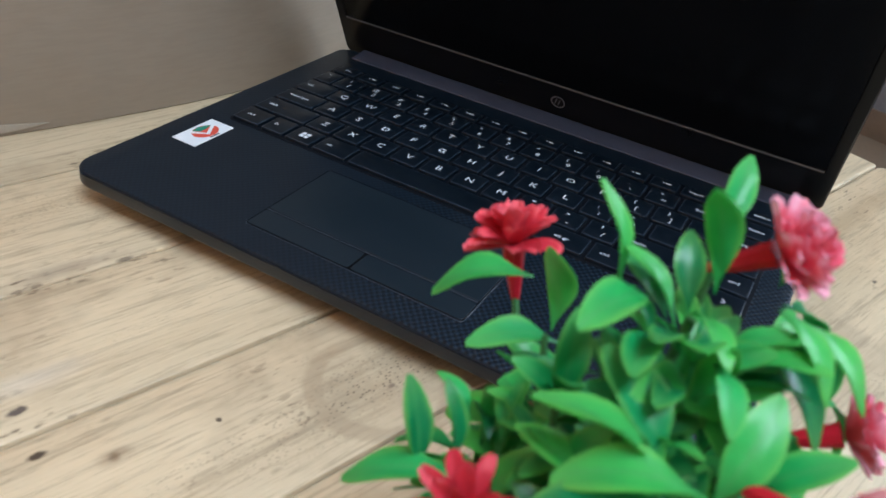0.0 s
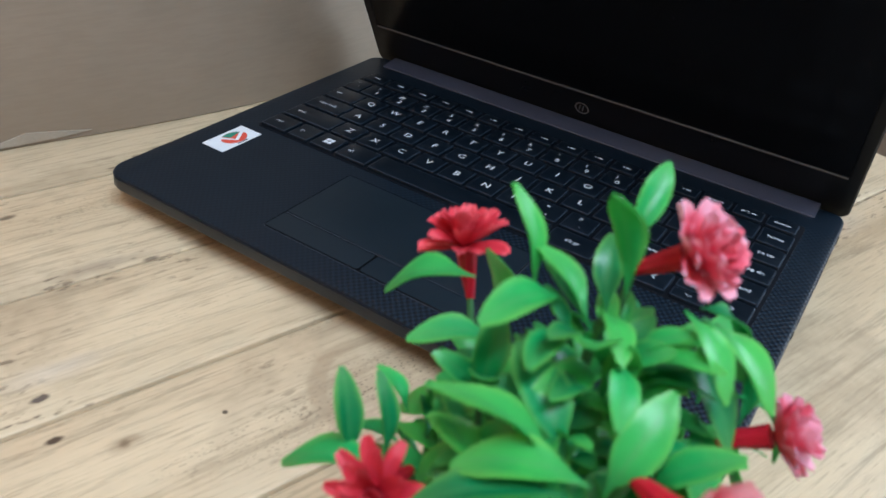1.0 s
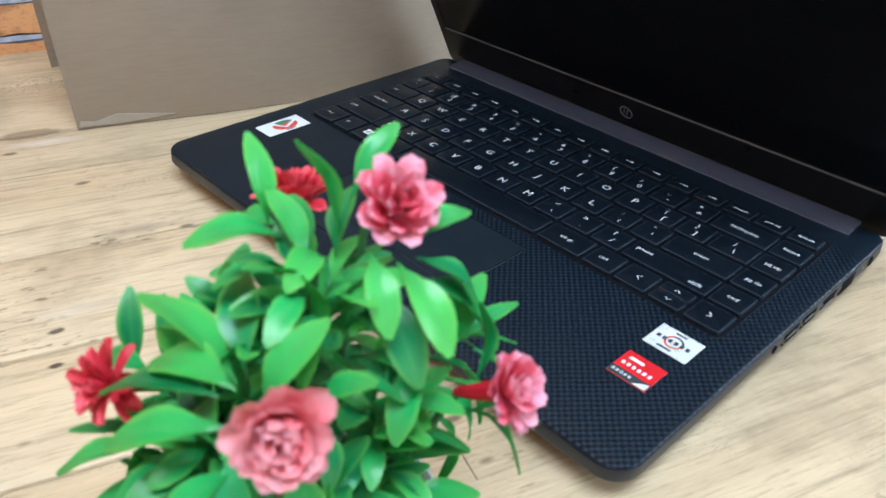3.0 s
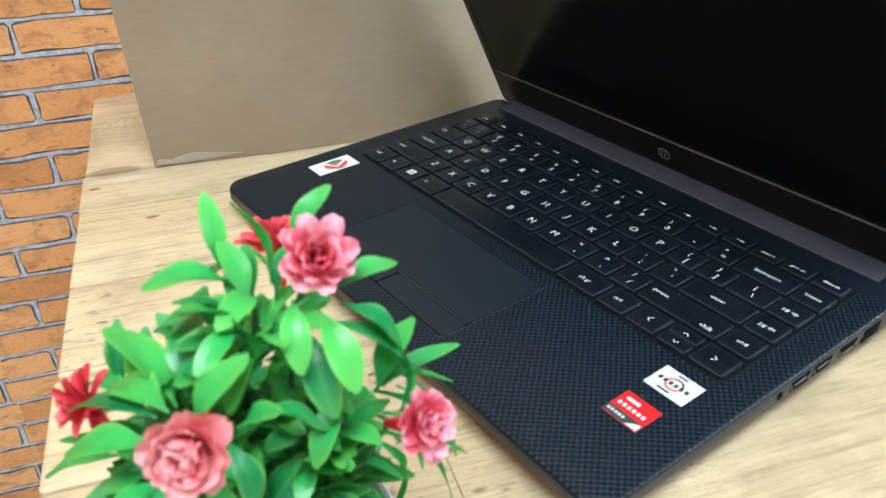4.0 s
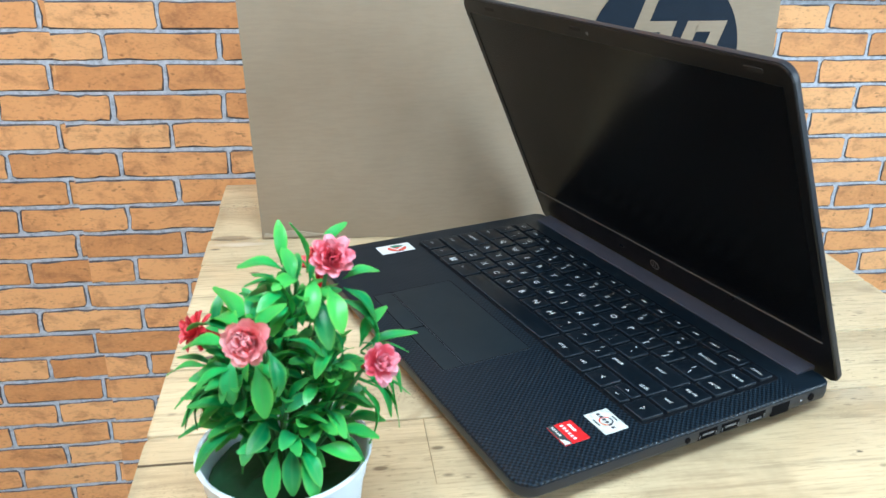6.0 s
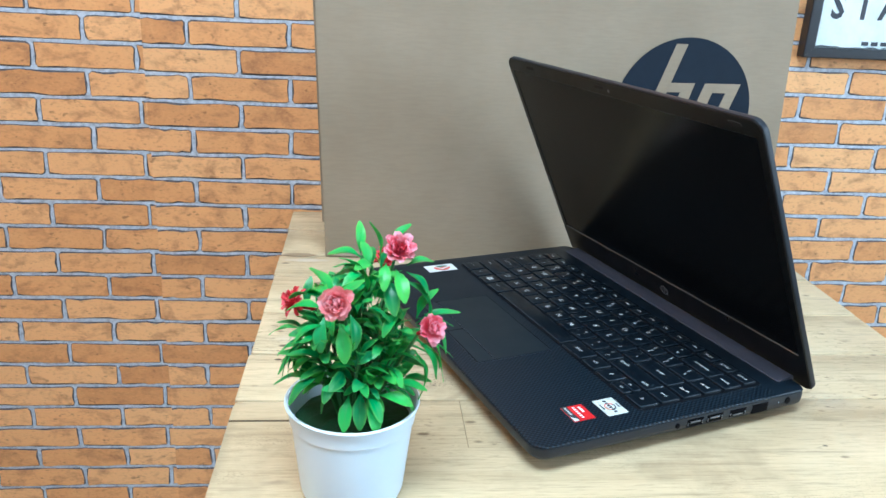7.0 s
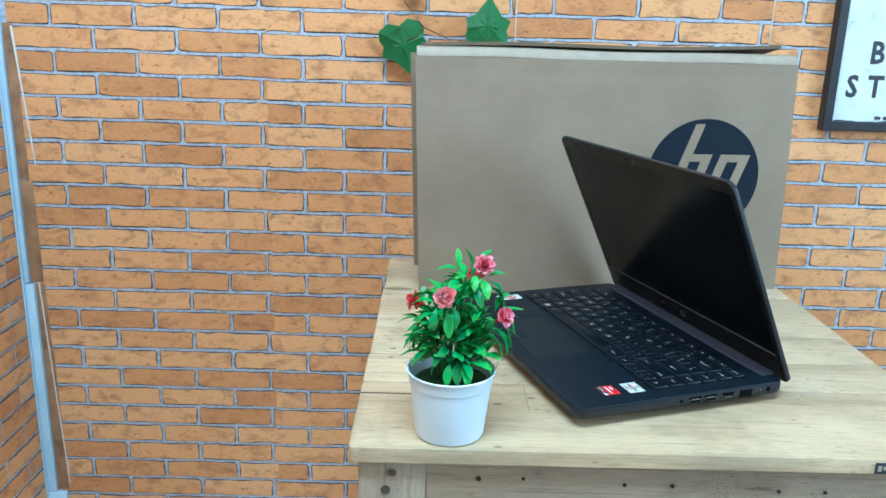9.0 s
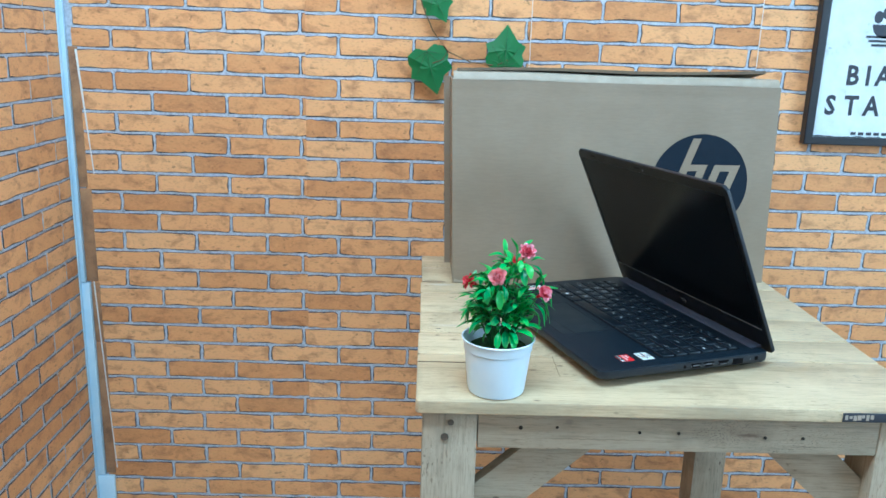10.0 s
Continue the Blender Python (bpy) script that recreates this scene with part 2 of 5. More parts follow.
def cardboard():
    m = material("brown_cardboard", 0.6, spec=0.35)
    n = Nodes(m)
    base = n.place()
    broad = n.noise(base, 7, 5, 0.6)
    flute = n.noise(n.coords("Object", (5, 5, 160)), 1.0, 3, 0.5)
    fibre = n.noise(n.place((60, 60, 420)), 1.0, 4, 0.6)
    c = n.ramp(broad, (0.3, (0.240, 0.190, 0.135)), (0.7, (0.300, 0.242, 0.178)))
    c = n.mix(n.grey(fibre, 0.42, 0.62, 0, 0.14), c, (0.17, 0.135, 0.09))
    n.colour(c)
    n.rough(n.grey(broad, 0.3, 0.7, 0.42, 0.56))
    n.bump(n.math("ADD", n.math("MULTIPLY", flute, 0.5), n.math("MULTIPLY", fibre, 0.2)), 0.18, 0.0015)
    return m


MAT_CARD = cardboard()
MAT_CARD_PALE = mottled("scuffed_cardboard", [(0.30, 0.26, 0.21), (0.42, 0.38, 0.33)], 60, 0.6)
MAT_CARD_RIM = mottled("worn_cardboard_fold", [(0.29, 0.25, 0.19), (0.38, 0.335, 0.265)], 50, 0.6)
MAT_CARD_CUT = mottled("cut_cardboard_edge", [(0.10, 0.075, 0.05), (0.19, 0.14, 0.09)], 120, 0.8)
MAT_PRINT = mottled("navy_print", [(0.005, 0.011, 0.022), (0.010, 0.018, 0.032)], 90, 0.6, spec=0.18)


def deck_material():
    """Dark plastic with a fine woven relief, its glancing light put into the colour."""
    m = material("woven_black_plastic", 0.42, spec=0.24)
    n = Nodes(m)
    c = n.put("ShaderNodeTexCoord")
    sep = n.put("ShaderNodeSeparateXYZ")
    n.link(c.outputs["Object"], sep.inputs[0])
    k = 2 * math.pi / 0.0033
    x = n.math("MULTIPLY", sep.outputs[0], k)
    y = n.math("MULTIPLY", sep.outputs[1], k * 0.88)
    weave = n.math("MULTIPLY", n.math("SINE", x), n.math("SINE", y))
    # weave fades leftward in colour and bump, standing in for glancing light
    glancing = n.math("MULTIPLY", n.grey(sep.outputs[0], 0.14, 0.27, 0.16, 1.0), n.grey(sep.outputs[1], 0.194, 0.186, 0.05, 1.0))
    weave = n.math("MULTIPLY", weave, glancing)
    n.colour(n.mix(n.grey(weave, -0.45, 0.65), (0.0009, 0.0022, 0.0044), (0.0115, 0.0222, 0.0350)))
    smear = n.noise(n.coords("Object"), 16, 4, 0.6)
    n.rough(n.grey(smear, 0.3, 0.7, 0.36, 0.47))
    n.bump(weave, 0.30, 0.0005)
    return m


MAT_DECK = deck_material()
MAT_SMOOTH = mottled("smooth_black_plastic", [(0.0060, 0.0095, 0.0165), (0.0090, 0.0135, 0.0230)], 30, 0.42, 0.05, 0.0003, spec=0.35, fine=900)
MAT_SIDE = mottled("satin_dark_grey_plastic", [(0.0075, 0.0110, 0.0180), (0.0110, 0.0160, 0.0250)], 30, 0.42, 0.04, 0.0003, spec=0.4, fine=900)
MAT_KEY = mottled("black_keycap", [(0.0028, 0.0056, 0.0092), (0.0042, 0.0080, 0.0128)], 60, 0.36, 0.06, 0.0002, spec=0.30, fine=1500)
# paler bevel: the edge highlight of the keys is put into its colour
MAT_KEY_BEVEL = mottled("highlit_key_bevel", [(0.014, 0.021, 0.031), (0.020, 0.029, 0.042)], 60, 0.30, 0.04, 0.0002, spec=0.4, fine=1500)
MAT_PAD = mottled("touchpad_plastic", [(0.0075, 0.0135, 0.0190), (0.0095, 0.0165, 0.0228)], 20, 0.42, 0.03, 0.0002, spec=0.24, fine=1200)
MAT_TRAY = mottled("keyboard_tray_plastic", [(0.0016, 0.0024, 0.0045), (0.0026, 0.0038, 0.0066)], 40, 0.55, 0.04, 0.0002, spec=0.2, fine=900)
MAT_GAP = material("dark_gap", 0.8, 0, (0.002, 0.002, 0.003), 0.08)
MAT_STRIP = mottled("hinge_grey_plastic", [(0.047, 0.050, 0.070), (0.056, 0.060, 0.083)], 20, 0.45, 0.04, 0.0002, fine=900)
MAT_SCREEN = material("screen_panel", 0.20, 0, (0.0040, 0.0046, 0.0058), 0.20)
MAT_BEZEL = mottled("bezel_black_plastic", [(0.0040, 0.0042, 0.0050), (0.0060, 0.0062, 0.0072)], 40, 0.34, 0.06, 0.0002, spec=0.28, fine=1300)
MAT_LEGEND = material("legend_white", 0.5, 0, (0.62, 0.66, 0.70))
MAT_LEGEND_DIM = material("legend_grey", 0.5, 0, (0.34, 0.37, 0.41))
MAT_METAL = material("port_metal", 0.4, 0.6, (0.17, 0.18, 0.20))
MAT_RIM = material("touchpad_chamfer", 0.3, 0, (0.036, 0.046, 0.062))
MAT_LOGO = material("dim_chrome", 0.45, 0.2, (0.16, 0.16, 0.17))
MAT_LINE = material("pale_edge_line", 0.45, 0.2, (0.085, 0.082, 0.078))
MAT_WHITE = mottled("white_label", [(0.66, 0.70, 0.73), (0.74, 0.77, 0.79)], 90, 0.35)
MAT_SILVER = mottled("silver_label", [(0.58, 0.64, 0.63), (0.72, 0.77, 0.75)], 130, 0.30, metal=0.15)
MAT_RED = mottled("red_label", [(0.50, 0.012, 0.018), (0.62, 0.022, 0.026)], 90, 0.3)
MAT_GREEN = material("green_label", 0.4, 0, (0.015, 0.20, 0.13))
MAT_SALMON = material("orange_red_label", 0.4, 0, (0.62, 0.07, 0.04))
MAT_INK = material("label_ink", 0.5, 0, (0.03, 0.035, 0.05))
MAT_SLATE = material("dark_label", 0.35, 0, (0.035, 0.05, 0.055))
MAT_AMBER = material("amber_label", 0.4, 0, (0.55, 0.13, 0.03))
MAT_RUBBER = material("rubber", 0.8, 0, (0.012, 0.012, 0.013))
MAT_POT = mottled("white_plastic_pot", [(0.66, 0.79, 0.90), (0.70, 0.83, 0.93)], 6, 0.33, 0.05, 0.0003)
MAT_MOSS = mottled("dark_green_plastic_moss", [(0.004, 0.045, 0.012), (0.010, 0.10, 0.030)], 150, 0.7, 0.8, 0.002)
MAT_STEM = mottled("green_plastic_stem", [(0.02, 0.10, 0.03), (0.05, 0.19, 0.05)], 80, 0.5)


def leaf_material(name, ramp, rough=0.33):
    m = material(name, rough)
    n = Nodes(m)
    c = n.ramp(n.chance(), *ramp)
    cloud = n.noise(n.place(), 55, 4, 0.6)
    c = n.mix(n.grey(cloud, 0.5, 0.72, 0, 0.4), c, (0.010, 0.24, 0.075))
    rim = n.put("ShaderNodeAttribute", attribute_name="rim").outputs["Fac"]
    along = n.put("ShaderNodeAttribute", attribute_name="along").outputs["Fac"]
    c = n.mix(n.grey(n.math("ADD", rim, n.grey(cloud, 0.3, 0.7, -0.15, 0.15)), 0.66, 1.0, 0, 0.45), c, (0.27, 0.66, 0.11))
    c = n.mix(n.grey(along, 0.60, 1.0, 0, 0.30), c, (0.22, 0.52, 0.09))
    c = n.mix(n.grey(along, 0.45, 0.05, 0, 0.45), c, (0.006, 0.17, 0.050))
    c = n.mix(n.grey(rim, 0.22, 0.04, 0, 0.30), c, (0.12, 0.42, 0.14))
    n.colour(c)
    n.bump(n.noise(n.coords("Object", (30, 240, 1)), 1.0, 3, 0.5), 0.2, 0.0004)
    glow = n.put("ShaderNodeBsdfTranslucent")
    n.link(n.mix(0.5, c, (0.09, 0.48, 0.12)), glow.inputs["Color"])
    both = n.put("ShaderNodeMixShader")
    both.inputs["Fac"].default_value = 0.40
    n.link(n.out.outputs[0], both.inputs[1])
    n.link(glow.outputs[0], both.inputs[2])
    n.link(both.outputs[0], n.t.nodes["Material Output"].inputs["Surface"])
    return m


MAT_LEAF = leaf_material("green_plastic_leaf", ((0.0, (0.010, 0.25, 0.085)), (0.3, (0.018, 0.40, 0.115)), (0.6, (0.045, 0.54, 0.125)), (0.85, (0.095, 0.59, 0.105)), (1.0, (0.024, 0.52, 0.230))))


def petal_material(name, heart, rim, reach):
    m = material(name, 0.5, spec=0.35)
    n = Nodes(m)
    att = n.put("ShaderNodeAttribute", attribute_name="reach")
    cloud = n.noise(n.place(), 120, 3, 0.6)
    fac = n.math("ADD", att.outputs["Fac"], n.grey(cloud, 0.3, 0.7, -0.38, 0.30))
    c = n.ramp(fac, (0.0, heart), (reach, tuple(0.72 * a + 0.28 * b for a, b in zip(heart, rim))), (1.0, rim))
    n.colour(c)
    glow = n.put("ShaderNodeBsdfTranslucent")
    n.link(c, glow.inputs["Color"])
    both = n.put("ShaderNodeMixShader")
    both.inputs["Fac"].default_value = 0.22
    n.link(n.out.outputs[0], both.inputs[1])
    n.link(glow.outputs[0], both.inputs[2])
    n.link(both.outputs[0], n.t.nodes["Material Output"].inputs["Surface"])
    n.out.inputs["Subsurface Weight"].default_value = 0.15
    n.out.inputs["Subsurface Scale"].default_value = 0.5
    n.out.inputs["Subsurface Radius"].default_value = (0.004, 0.001, 0.001)
    return m


MAT_PINK = petal_material("pink_fabric_petal", (0.76, 0.045, 0.095), (0.88, 0.40, 0.50), 0.76)
MAT_ROSE = petal_material("rose_fabric_petal", (0.88, 0.20, 0.235), (0.92, 0.48, 0.51), 0.55)
MAT_CRIMSON = petal_material("red_fabric_petal", (0.55, 0.010, 0.030), (0.82, 0.120, 0.150), 0.72)
MAT_IVY = leaf_material("ivy_leaf_fabric", ((0.0, (0.012, 0.115, 0.030)), (1.0, (0.030, 0.175, 0.045))), 0.5)
MAT_VINE = mottled("brown_vine_stem", [(0.11, 0.07, 0.03), (0.18, 0.12, 0.05)], 60, 0.7)
MAT_BLACK_FRAME = mottled("black_picture_frame", [(0.012, 0.013, 0.018), (0.022, 0.024, 0.030)], 50, 0.38)
MAT_TRIM = mottled("pale_blue_white_trim", [(0.46, 0.66, 0.82), (0.60, 0.76, 0.88)], 18, 0.4)
MAT_BARE = mottled("bare_brown_paper", [(0.16, 0.085, 0.045), (0.34, 0.18, 0.09), (0.46, 0.25, 0.12)], 26, 0.8)
MAT_TORN = mottled("torn_wallpaper_back", [(0.66, 0.66, 0.64), (0.78, 0.78, 0.76)], 60, 0.8)
MAT_PAINT = mottled("white_wall_paint", [(0.70, 0.70, 0.68), (0.78, 0.78, 0.76)], 5, 0.8)
MAT_GREY_WALL = mottled("grey_plaster", [(0.16, 0.165, 0.18), (0.26, 0.265, 0.28)], 6, 0.8)
MAT_FLOOR = mottled("brown_floor", [(0.20, 0.15, 0.10), (0.27, 0.21, 0.15)], 6, 0.55)
MAT_SKIRT = mottled("brown_skirting", [(0.17, 0.12, 0.08), (0.23, 0.17, 0.12)], 12, 0.6)
MAT_GLASS = material("window_glass", 0.02, 0, (0.9, 0.93, 0.95))
MAT_GLASS.node_tree.nodes["Principled BSDF"].inputs["Transmission Weight"].default_value = 1.0


def poster_material():
    m = material("distressed_poster", 0.55)
    n = Nodes(m)
    vec = n.place()
    a = n.noise(vec, 16, 8, 0.7)
    c = n.ramp(a, (0.30, (0.47, 0.53, 0.56)), (0.42, (0.68, 0.77, 0.81)), (0.6, (0.76, 0.85, 0.89)))
    n.colour(n.mix(n.grey(n.noise(vec, 60, 5, 0.7), 0.66, 0.72, 0, 0.8), c, (0.30, 0.36, 0.42)))
    return m


MAT_POSTER = poster_material()
lamp_mat = material("lamp_diffuser", 0.6, 0, (0.9, 0.9, 0.9))
lamp_mat.node_tree.nodes["Principled BSDF"].inputs["Emission Color"].default_value = (0.80, 0.96, 1.0, 1)
lamp_mat.node_tree.nodes["Principled BSDF"].inputs["Emission Strength"].default_value = 2.0


# ---- building helpers ----
def thing(name, label, category, m=None, group="", kind=""):
    ob = new(name)
    ob.empty_display_size = 0.05
    ob.matrix_world = m or Matrix.Identity(4)
    return tagged(ob, label, category, group, kind)


def mesh_of(name, bm, *mats, smooth=True):
    me = bpy.data.meshes.new(name)
    bmesh.ops.recalc_face_normals(bm, faces=bm.faces)
    bm.to_mesh(me)
    bm.free()
    for m in mats:
        me.materials.append(m)
    if smooth:
        for p in me.polygons:
            p.use_smooth = True
        me.set_sharp_from_angle(angle=radians(32))
    return me


def part(name, bm, mat, parent=None, label="", m=None, smooth=True):
    mats = mat if isinstance(mat, (list, tuple)) else [mat]
    me = bm if isinstance(bm, bpy.types.Mesh) else mesh_of(name, bm, *mats, smooth=smooth)
    ob = new(name, me)
    if parent:
        ob.parent = parent
    if m is not None:
        ob.matrix_basis = m
    return tagged(ob, label)


def round_rect(x0, y0, x1, y1, r, n=5):
    rs = r if isinstance(r, (list, tuple)) else (r,) * 4
    out = []
    for (cx, cy, a0), rr in zip(((x1, y1, 0), (x0, y1, 90), (x0, y0, 180), (x1, y0, 270)), rs):
        sx, sy = (-1 if cx == x1 else 1), (-1 if cy == y1 else 1)
        for i in range(n + 1):
            a = radians(a0 + 90 * i / n)
            out.append((cx + sx * rr + rr * math.cos(a), cy + sy * rr + rr * math.sin(a)))
    return out


def inset_loop(loop, d):
    """The loop moved inwards by d (counter-clockwise loops)."""
    out, n = [], len(loop)
    for i, p in enumerate(loop):
        a, b = Vector(loop[i - 1]), Vector(loop[(i + 1) % n])
        t = (b - a).normalized() if (b - a).length > 1e-9 else Vector((1, 0))
        out.append((p[0] - t.y * d, p[1] + t.x * d))
    return out


def loft(loop, rings, bm=None, cap=True, mat_side=None):
    """A solid through copies of a plan loop: rings of (inset, z)."""
    bm = bm or bmesh.new()
    rows = []
    for d, z in rings:
        rows.append([bm.verts.new((x, y, z)) for x, y in (inset_loop(loop, d) if d else loop)])
    n = len(loop)
    for a, b in zip(rows, rows[1:]):
        for i in range(n):
            f = bm.faces.new((a[i], a[(i + 1) % n], b[(i + 1) % n], b[i]))
            if mat_side is not None:
                f.material_index = mat_side
    if cap:
        bm.faces.new(rows[0][::-1])
        bm.faces.new(rows[-1])
    return bm


def slab(x0, y0, x1, y1, z0, z1, r=0.001, ch=0.0004, n=3, bm=None):
    return loft(round_rect(x0, y0, x1, y1, r, n), [(ch, z0), (0, z0 + ch), (0, z1 - ch), (ch, z1)], bm)


def block(x0, y0, z0, x1, y1, z1, ch=0.0015, bm=None, m=None):
    """A squared timber or board with chamfered edges."""
    bm = bm or bmesh.new()
    mark = set(bm.verts)
    made = bmesh.ops.create_cube(bm, size=1.0)["verts"]
    bmesh.ops.scale(bm, vec=(x1 - x0, y1 - y0, z1 - z0), verts=made)
    bmesh.ops.translate(bm, vec=((x0 + x1) / 2, (y0 + y1) / 2, (z0 + z1) / 2), verts=made)
    if ch:
        edges = list({e for v in made for e in v.link_edges})
        bmesh.ops.bevel(bm, geom=edges, offset=ch, segments=2, affect="EDGES", profile=0.6)
    if m is not None:
        bmesh.ops.transform(bm, matrix=m, verts=[v for v in bm.verts if v not in mark])
    return bm


def disc(r, z0, z1, n=32, ch=0.0, bm=None, cx=0.0, cy=0.0):
    loop = [(cx + r * math.cos(2 * math.pi * i / n), cy + r * math.sin(2 * math.pi * i / n)) for i in range(n)]
    return loft(loop, [(0, z0), (0, z1 - ch), (ch, z1)] if ch else [(0, z0), (0, z1)], bm)


def lathe(profile, n=48):
    bm = bmesh.new()
    rows = [[bm.verts.new((r * math.cos(2 * math.pi * i / n), r * math.sin(2 * math.pi * i / n), z)) for i in range(n)] for r, z in profile]
    for a, b in zip(rows, rows[1:]):
        for i in range(n):
            bm.faces.new((a[i], a[(i + 1) % n], b[(i + 1) % n], b[i]))
    bm.faces.new(rows[0][::-1])
    return bm


def tube(points, radii, n=6, bm=None):
    bm = bm or bmesh.new()
    rows = []
    for i, p in enumerate(points):
        p = Vector(p)
        d = (Vector(points[min(i + 1, len(points) - 1)]) - Vector(points[max(i - 1, 0)])).normalized()
        u = d.orthogonal().normalized()
        v = d.cross(u)
        r = radii[i] if isinstance(radii, (list, tuple)) else radii
        rows.append([bm.verts.new(p + r * (math.cos(2 * math.pi * k / n) * u + math.sin(2 * math.pi * k / n) * v)) for k in range(n)])
    for a, b in zip(rows, rows[1:]):
        for k in range(n):
            bm.faces.new((a[k], a[(k + 1) % n], b[(k + 1) % n], b[k]))
    bm.faces.new(rows[0][::-1])
    bm.faces.new(rows[-1])
    return bm


def lettering(text, size, mat, thick=0.0, align="CENTER", bold=0.0):
    """Words as a mesh in their own XY plane, centred."""
    cu = bpy.data.curves.new("lettering", "FONT")
    cu.body, cu.size, cu.align_x, cu.align_y = text, size, align, "CENTER"
    cu.resolution_u, cu.extrude, cu.offset = 2, thick, bold
    ob = bpy.data.objects.new("lettering", cu)
    me = bpy.data.meshes.new_from_object(ob)
    bpy.data.objects.remove(ob)
    me.materials.clear()
    me.materials.append(mat)
    return me


# ---- the room ----
BACK, LEFT, RIGHT, FRONT, HIGH = 0.50, -0.82, 2.58, -2.60, 2.60
floor_ob = part("floor", block(LEFT - 0.1, FRONT - 0.1, -0.10, RIGHT + 0.1, BACK + 0.1, 0.0, 0), MAT_FLOOR)
tagged(floor_ob, "brown floor of the room", "floor", kind="structure")
ceil_ob = part("ceiling", block(LEFT - 0.1, FRONT - 0.1, HIGH, RIGHT + 0.1, BACK + 0.1, HIGH + 0.1, 0), MAT_PAINT)
tagged(ceil_ob, "plain white ceiling", "ceiling", kind="structure")
wall_back = part("wall_back", block(LEFT - 0.1, BACK, 0.0, RIGHT + 0.1, BACK + 0.1, HIGH, 0), MAT_MORTAR)
tagged(wall_back, "wall with orange brick wallpaper and blue-grey joints", "wall", kind="structure")
wall_left = part("wall_left", block(LEFT - 0.1, FRONT, 0.0, LEFT, BACK, HIGH, 0), MAT_MORTAR)
tagged(wall_left, "side wall with orange brick wallpaper", "wall", kind="structure")
wall_front = part("wall_front", block(LEFT - 0.1, FRONT - 0.1, 0.0, RIGHT + 0.1, FRONT, HIGH, 0), MAT_PAINT)
tagged(wall_front, "plain pale painted wall", "wall", kind="structure")
# the right wall has a window opening
WY0, WY1, WZ0, WZ1 = -2.05, -0.65, 0.90, 2.15
bm = bmesh.new()
for y0, y1, z0, z1 in ((FRONT, WY0, 0, HIGH), (WY1, BACK, 0, HIGH), (WY0, WY1, 0, WZ0), (WY0, WY1, WZ1, HIGH)):
    block(RIGHT, y0, z0, RIGHT + 0.1, y1, z1, 0, bm)
wall_right = part("wall_right", bm, MAT_GREY_WALL)
tagged(wall_right, "grey plastered wall with a window opening", "wall", kind="structure")
win = thing("window_1", "plain window in the grey wall", "window", kind="structure")
bm = bmesh.new()
for y0, y1, z0, z1 in ((WY0, WY0 + 0.05, WZ0, WZ1), (WY1 - 0.05, WY1, WZ0, WZ1), (WY0 + 0.05, WY1 - 0.05, WZ0, WZ0 + 0.05), (WY0 + 0.05, WY1 - 0.05, WZ1 - 0.05, WZ1)):
    block(RIGHT + 0.03, y0, z0, RIGHT + 0.07, y1, z1, 0.002, bm)
part("window_frame", bm, MAT_PAINT, win)
pane = part("pane", block(RIGHT + 0.048, WY0 + 0.05, WZ0 + 0.05, RIGHT + 0.052, WY1 - 0.05, WZ1 - 0.05, 0), MAT_GLASS, win)
pane.visible_shadow = False
skirt = part("baseboard", block(RIGHT - 0.015, WY1, 0.0, RIGHT, BACK, 0.09, 0.003), MAT_SKIRT)
tagged(skirt, "brown baseboard along the grey wall", "baseboard", kind="structure")
lamp = thing("ceiling_light", "flat white ceiling light panel", "ceiling light", pose(-0.15, -0.95, HIGH - 0.04))
part("frame", loft(round_rect(-0.62, -0.32, 0.62, 0.32, 0.01), [(0, 0.0), (0, 0.04)]), MAT_PAINT, lamp)
part("diffuser", loft(round_rect(-0.585, -0.285, 0.585, 0.285, 0.01), [(0.002, -0.003), (0, 0.001)]), lamp_mat, lamp)

# ---- corner trim, loose wallpaper edge ----
trim = thing("corner_trim", "pale blue-white plastic corner strip, coming loose", "trim", kind="structure")
bm = bmesh.new()
for (xa, xb, z0, z1) in ((LEFT + 0.001, LEFT + 0.012, 0.60, 2.55), (LEFT + 0.001, LEFT + 0.020, 0.145, 0.598), (LEFT + 0.001, LEFT + 0.040, 0.0, 0.143)):
    block(xa, BACK - 0.012, z0, xb, BACK - 0.003, z1, 0.002, bm)
part("strip", bm, MAT_TRIM, trim)
bm = bmesh.new()
block(LEFT + 0.002, BACK - 0.020, 0.0, LEFT + 0.005, BACK - 0.013, 2.55, 0.0015, bm)
part("ridge", bm, MAT_TRIM, trim)
bm = bmesh.new()
for z0, z1, lean in ((0.83, 1.08, 0.010), (0.16, 0.60, 0.003)):
    a = [bm.verts.new((LEFT + 0.026 + lean * 0.0, BACK - 0.004, z1)), bm.verts.new((LEFT + 0.0275 + lean * 0.25, BACK - 0.004, z1)), bm.verts.new((LEFT + 0.046, BACK - 0.0035, z0)), bm.verts.new((LEFT + 0.0445, BACK - 0.0035, z0))]
    b = [bm.verts.new(v.co + Vector((0, 0.0015, 0))) for v in a]
    bm.faces.new(a)
    bm.faces.new(b[::-1])
    for i in range(4):
        bm.faces.new((a[i], a[(i + 1) % 4], b[(i + 1) % 4], b[i]))
part("torn_edge", bm, MAT_TORN, trim, "white torn edge of the wallpaper")

bm = bmesh.new()
for x0, x1, z0, z1 in ((0.0205, 0.041, 0.146, 0.46), (0.0205, 0.038, 0.463, 0.597), (0.0125, 0.036, 0.60, 0.80), (0.0125, 0.030, 0.803, 1.085)):
    block(LEFT + x0, BACK - 0.0026, z0, LEFT + x1, BACK + 0.001, z1, 0.0006, bm)
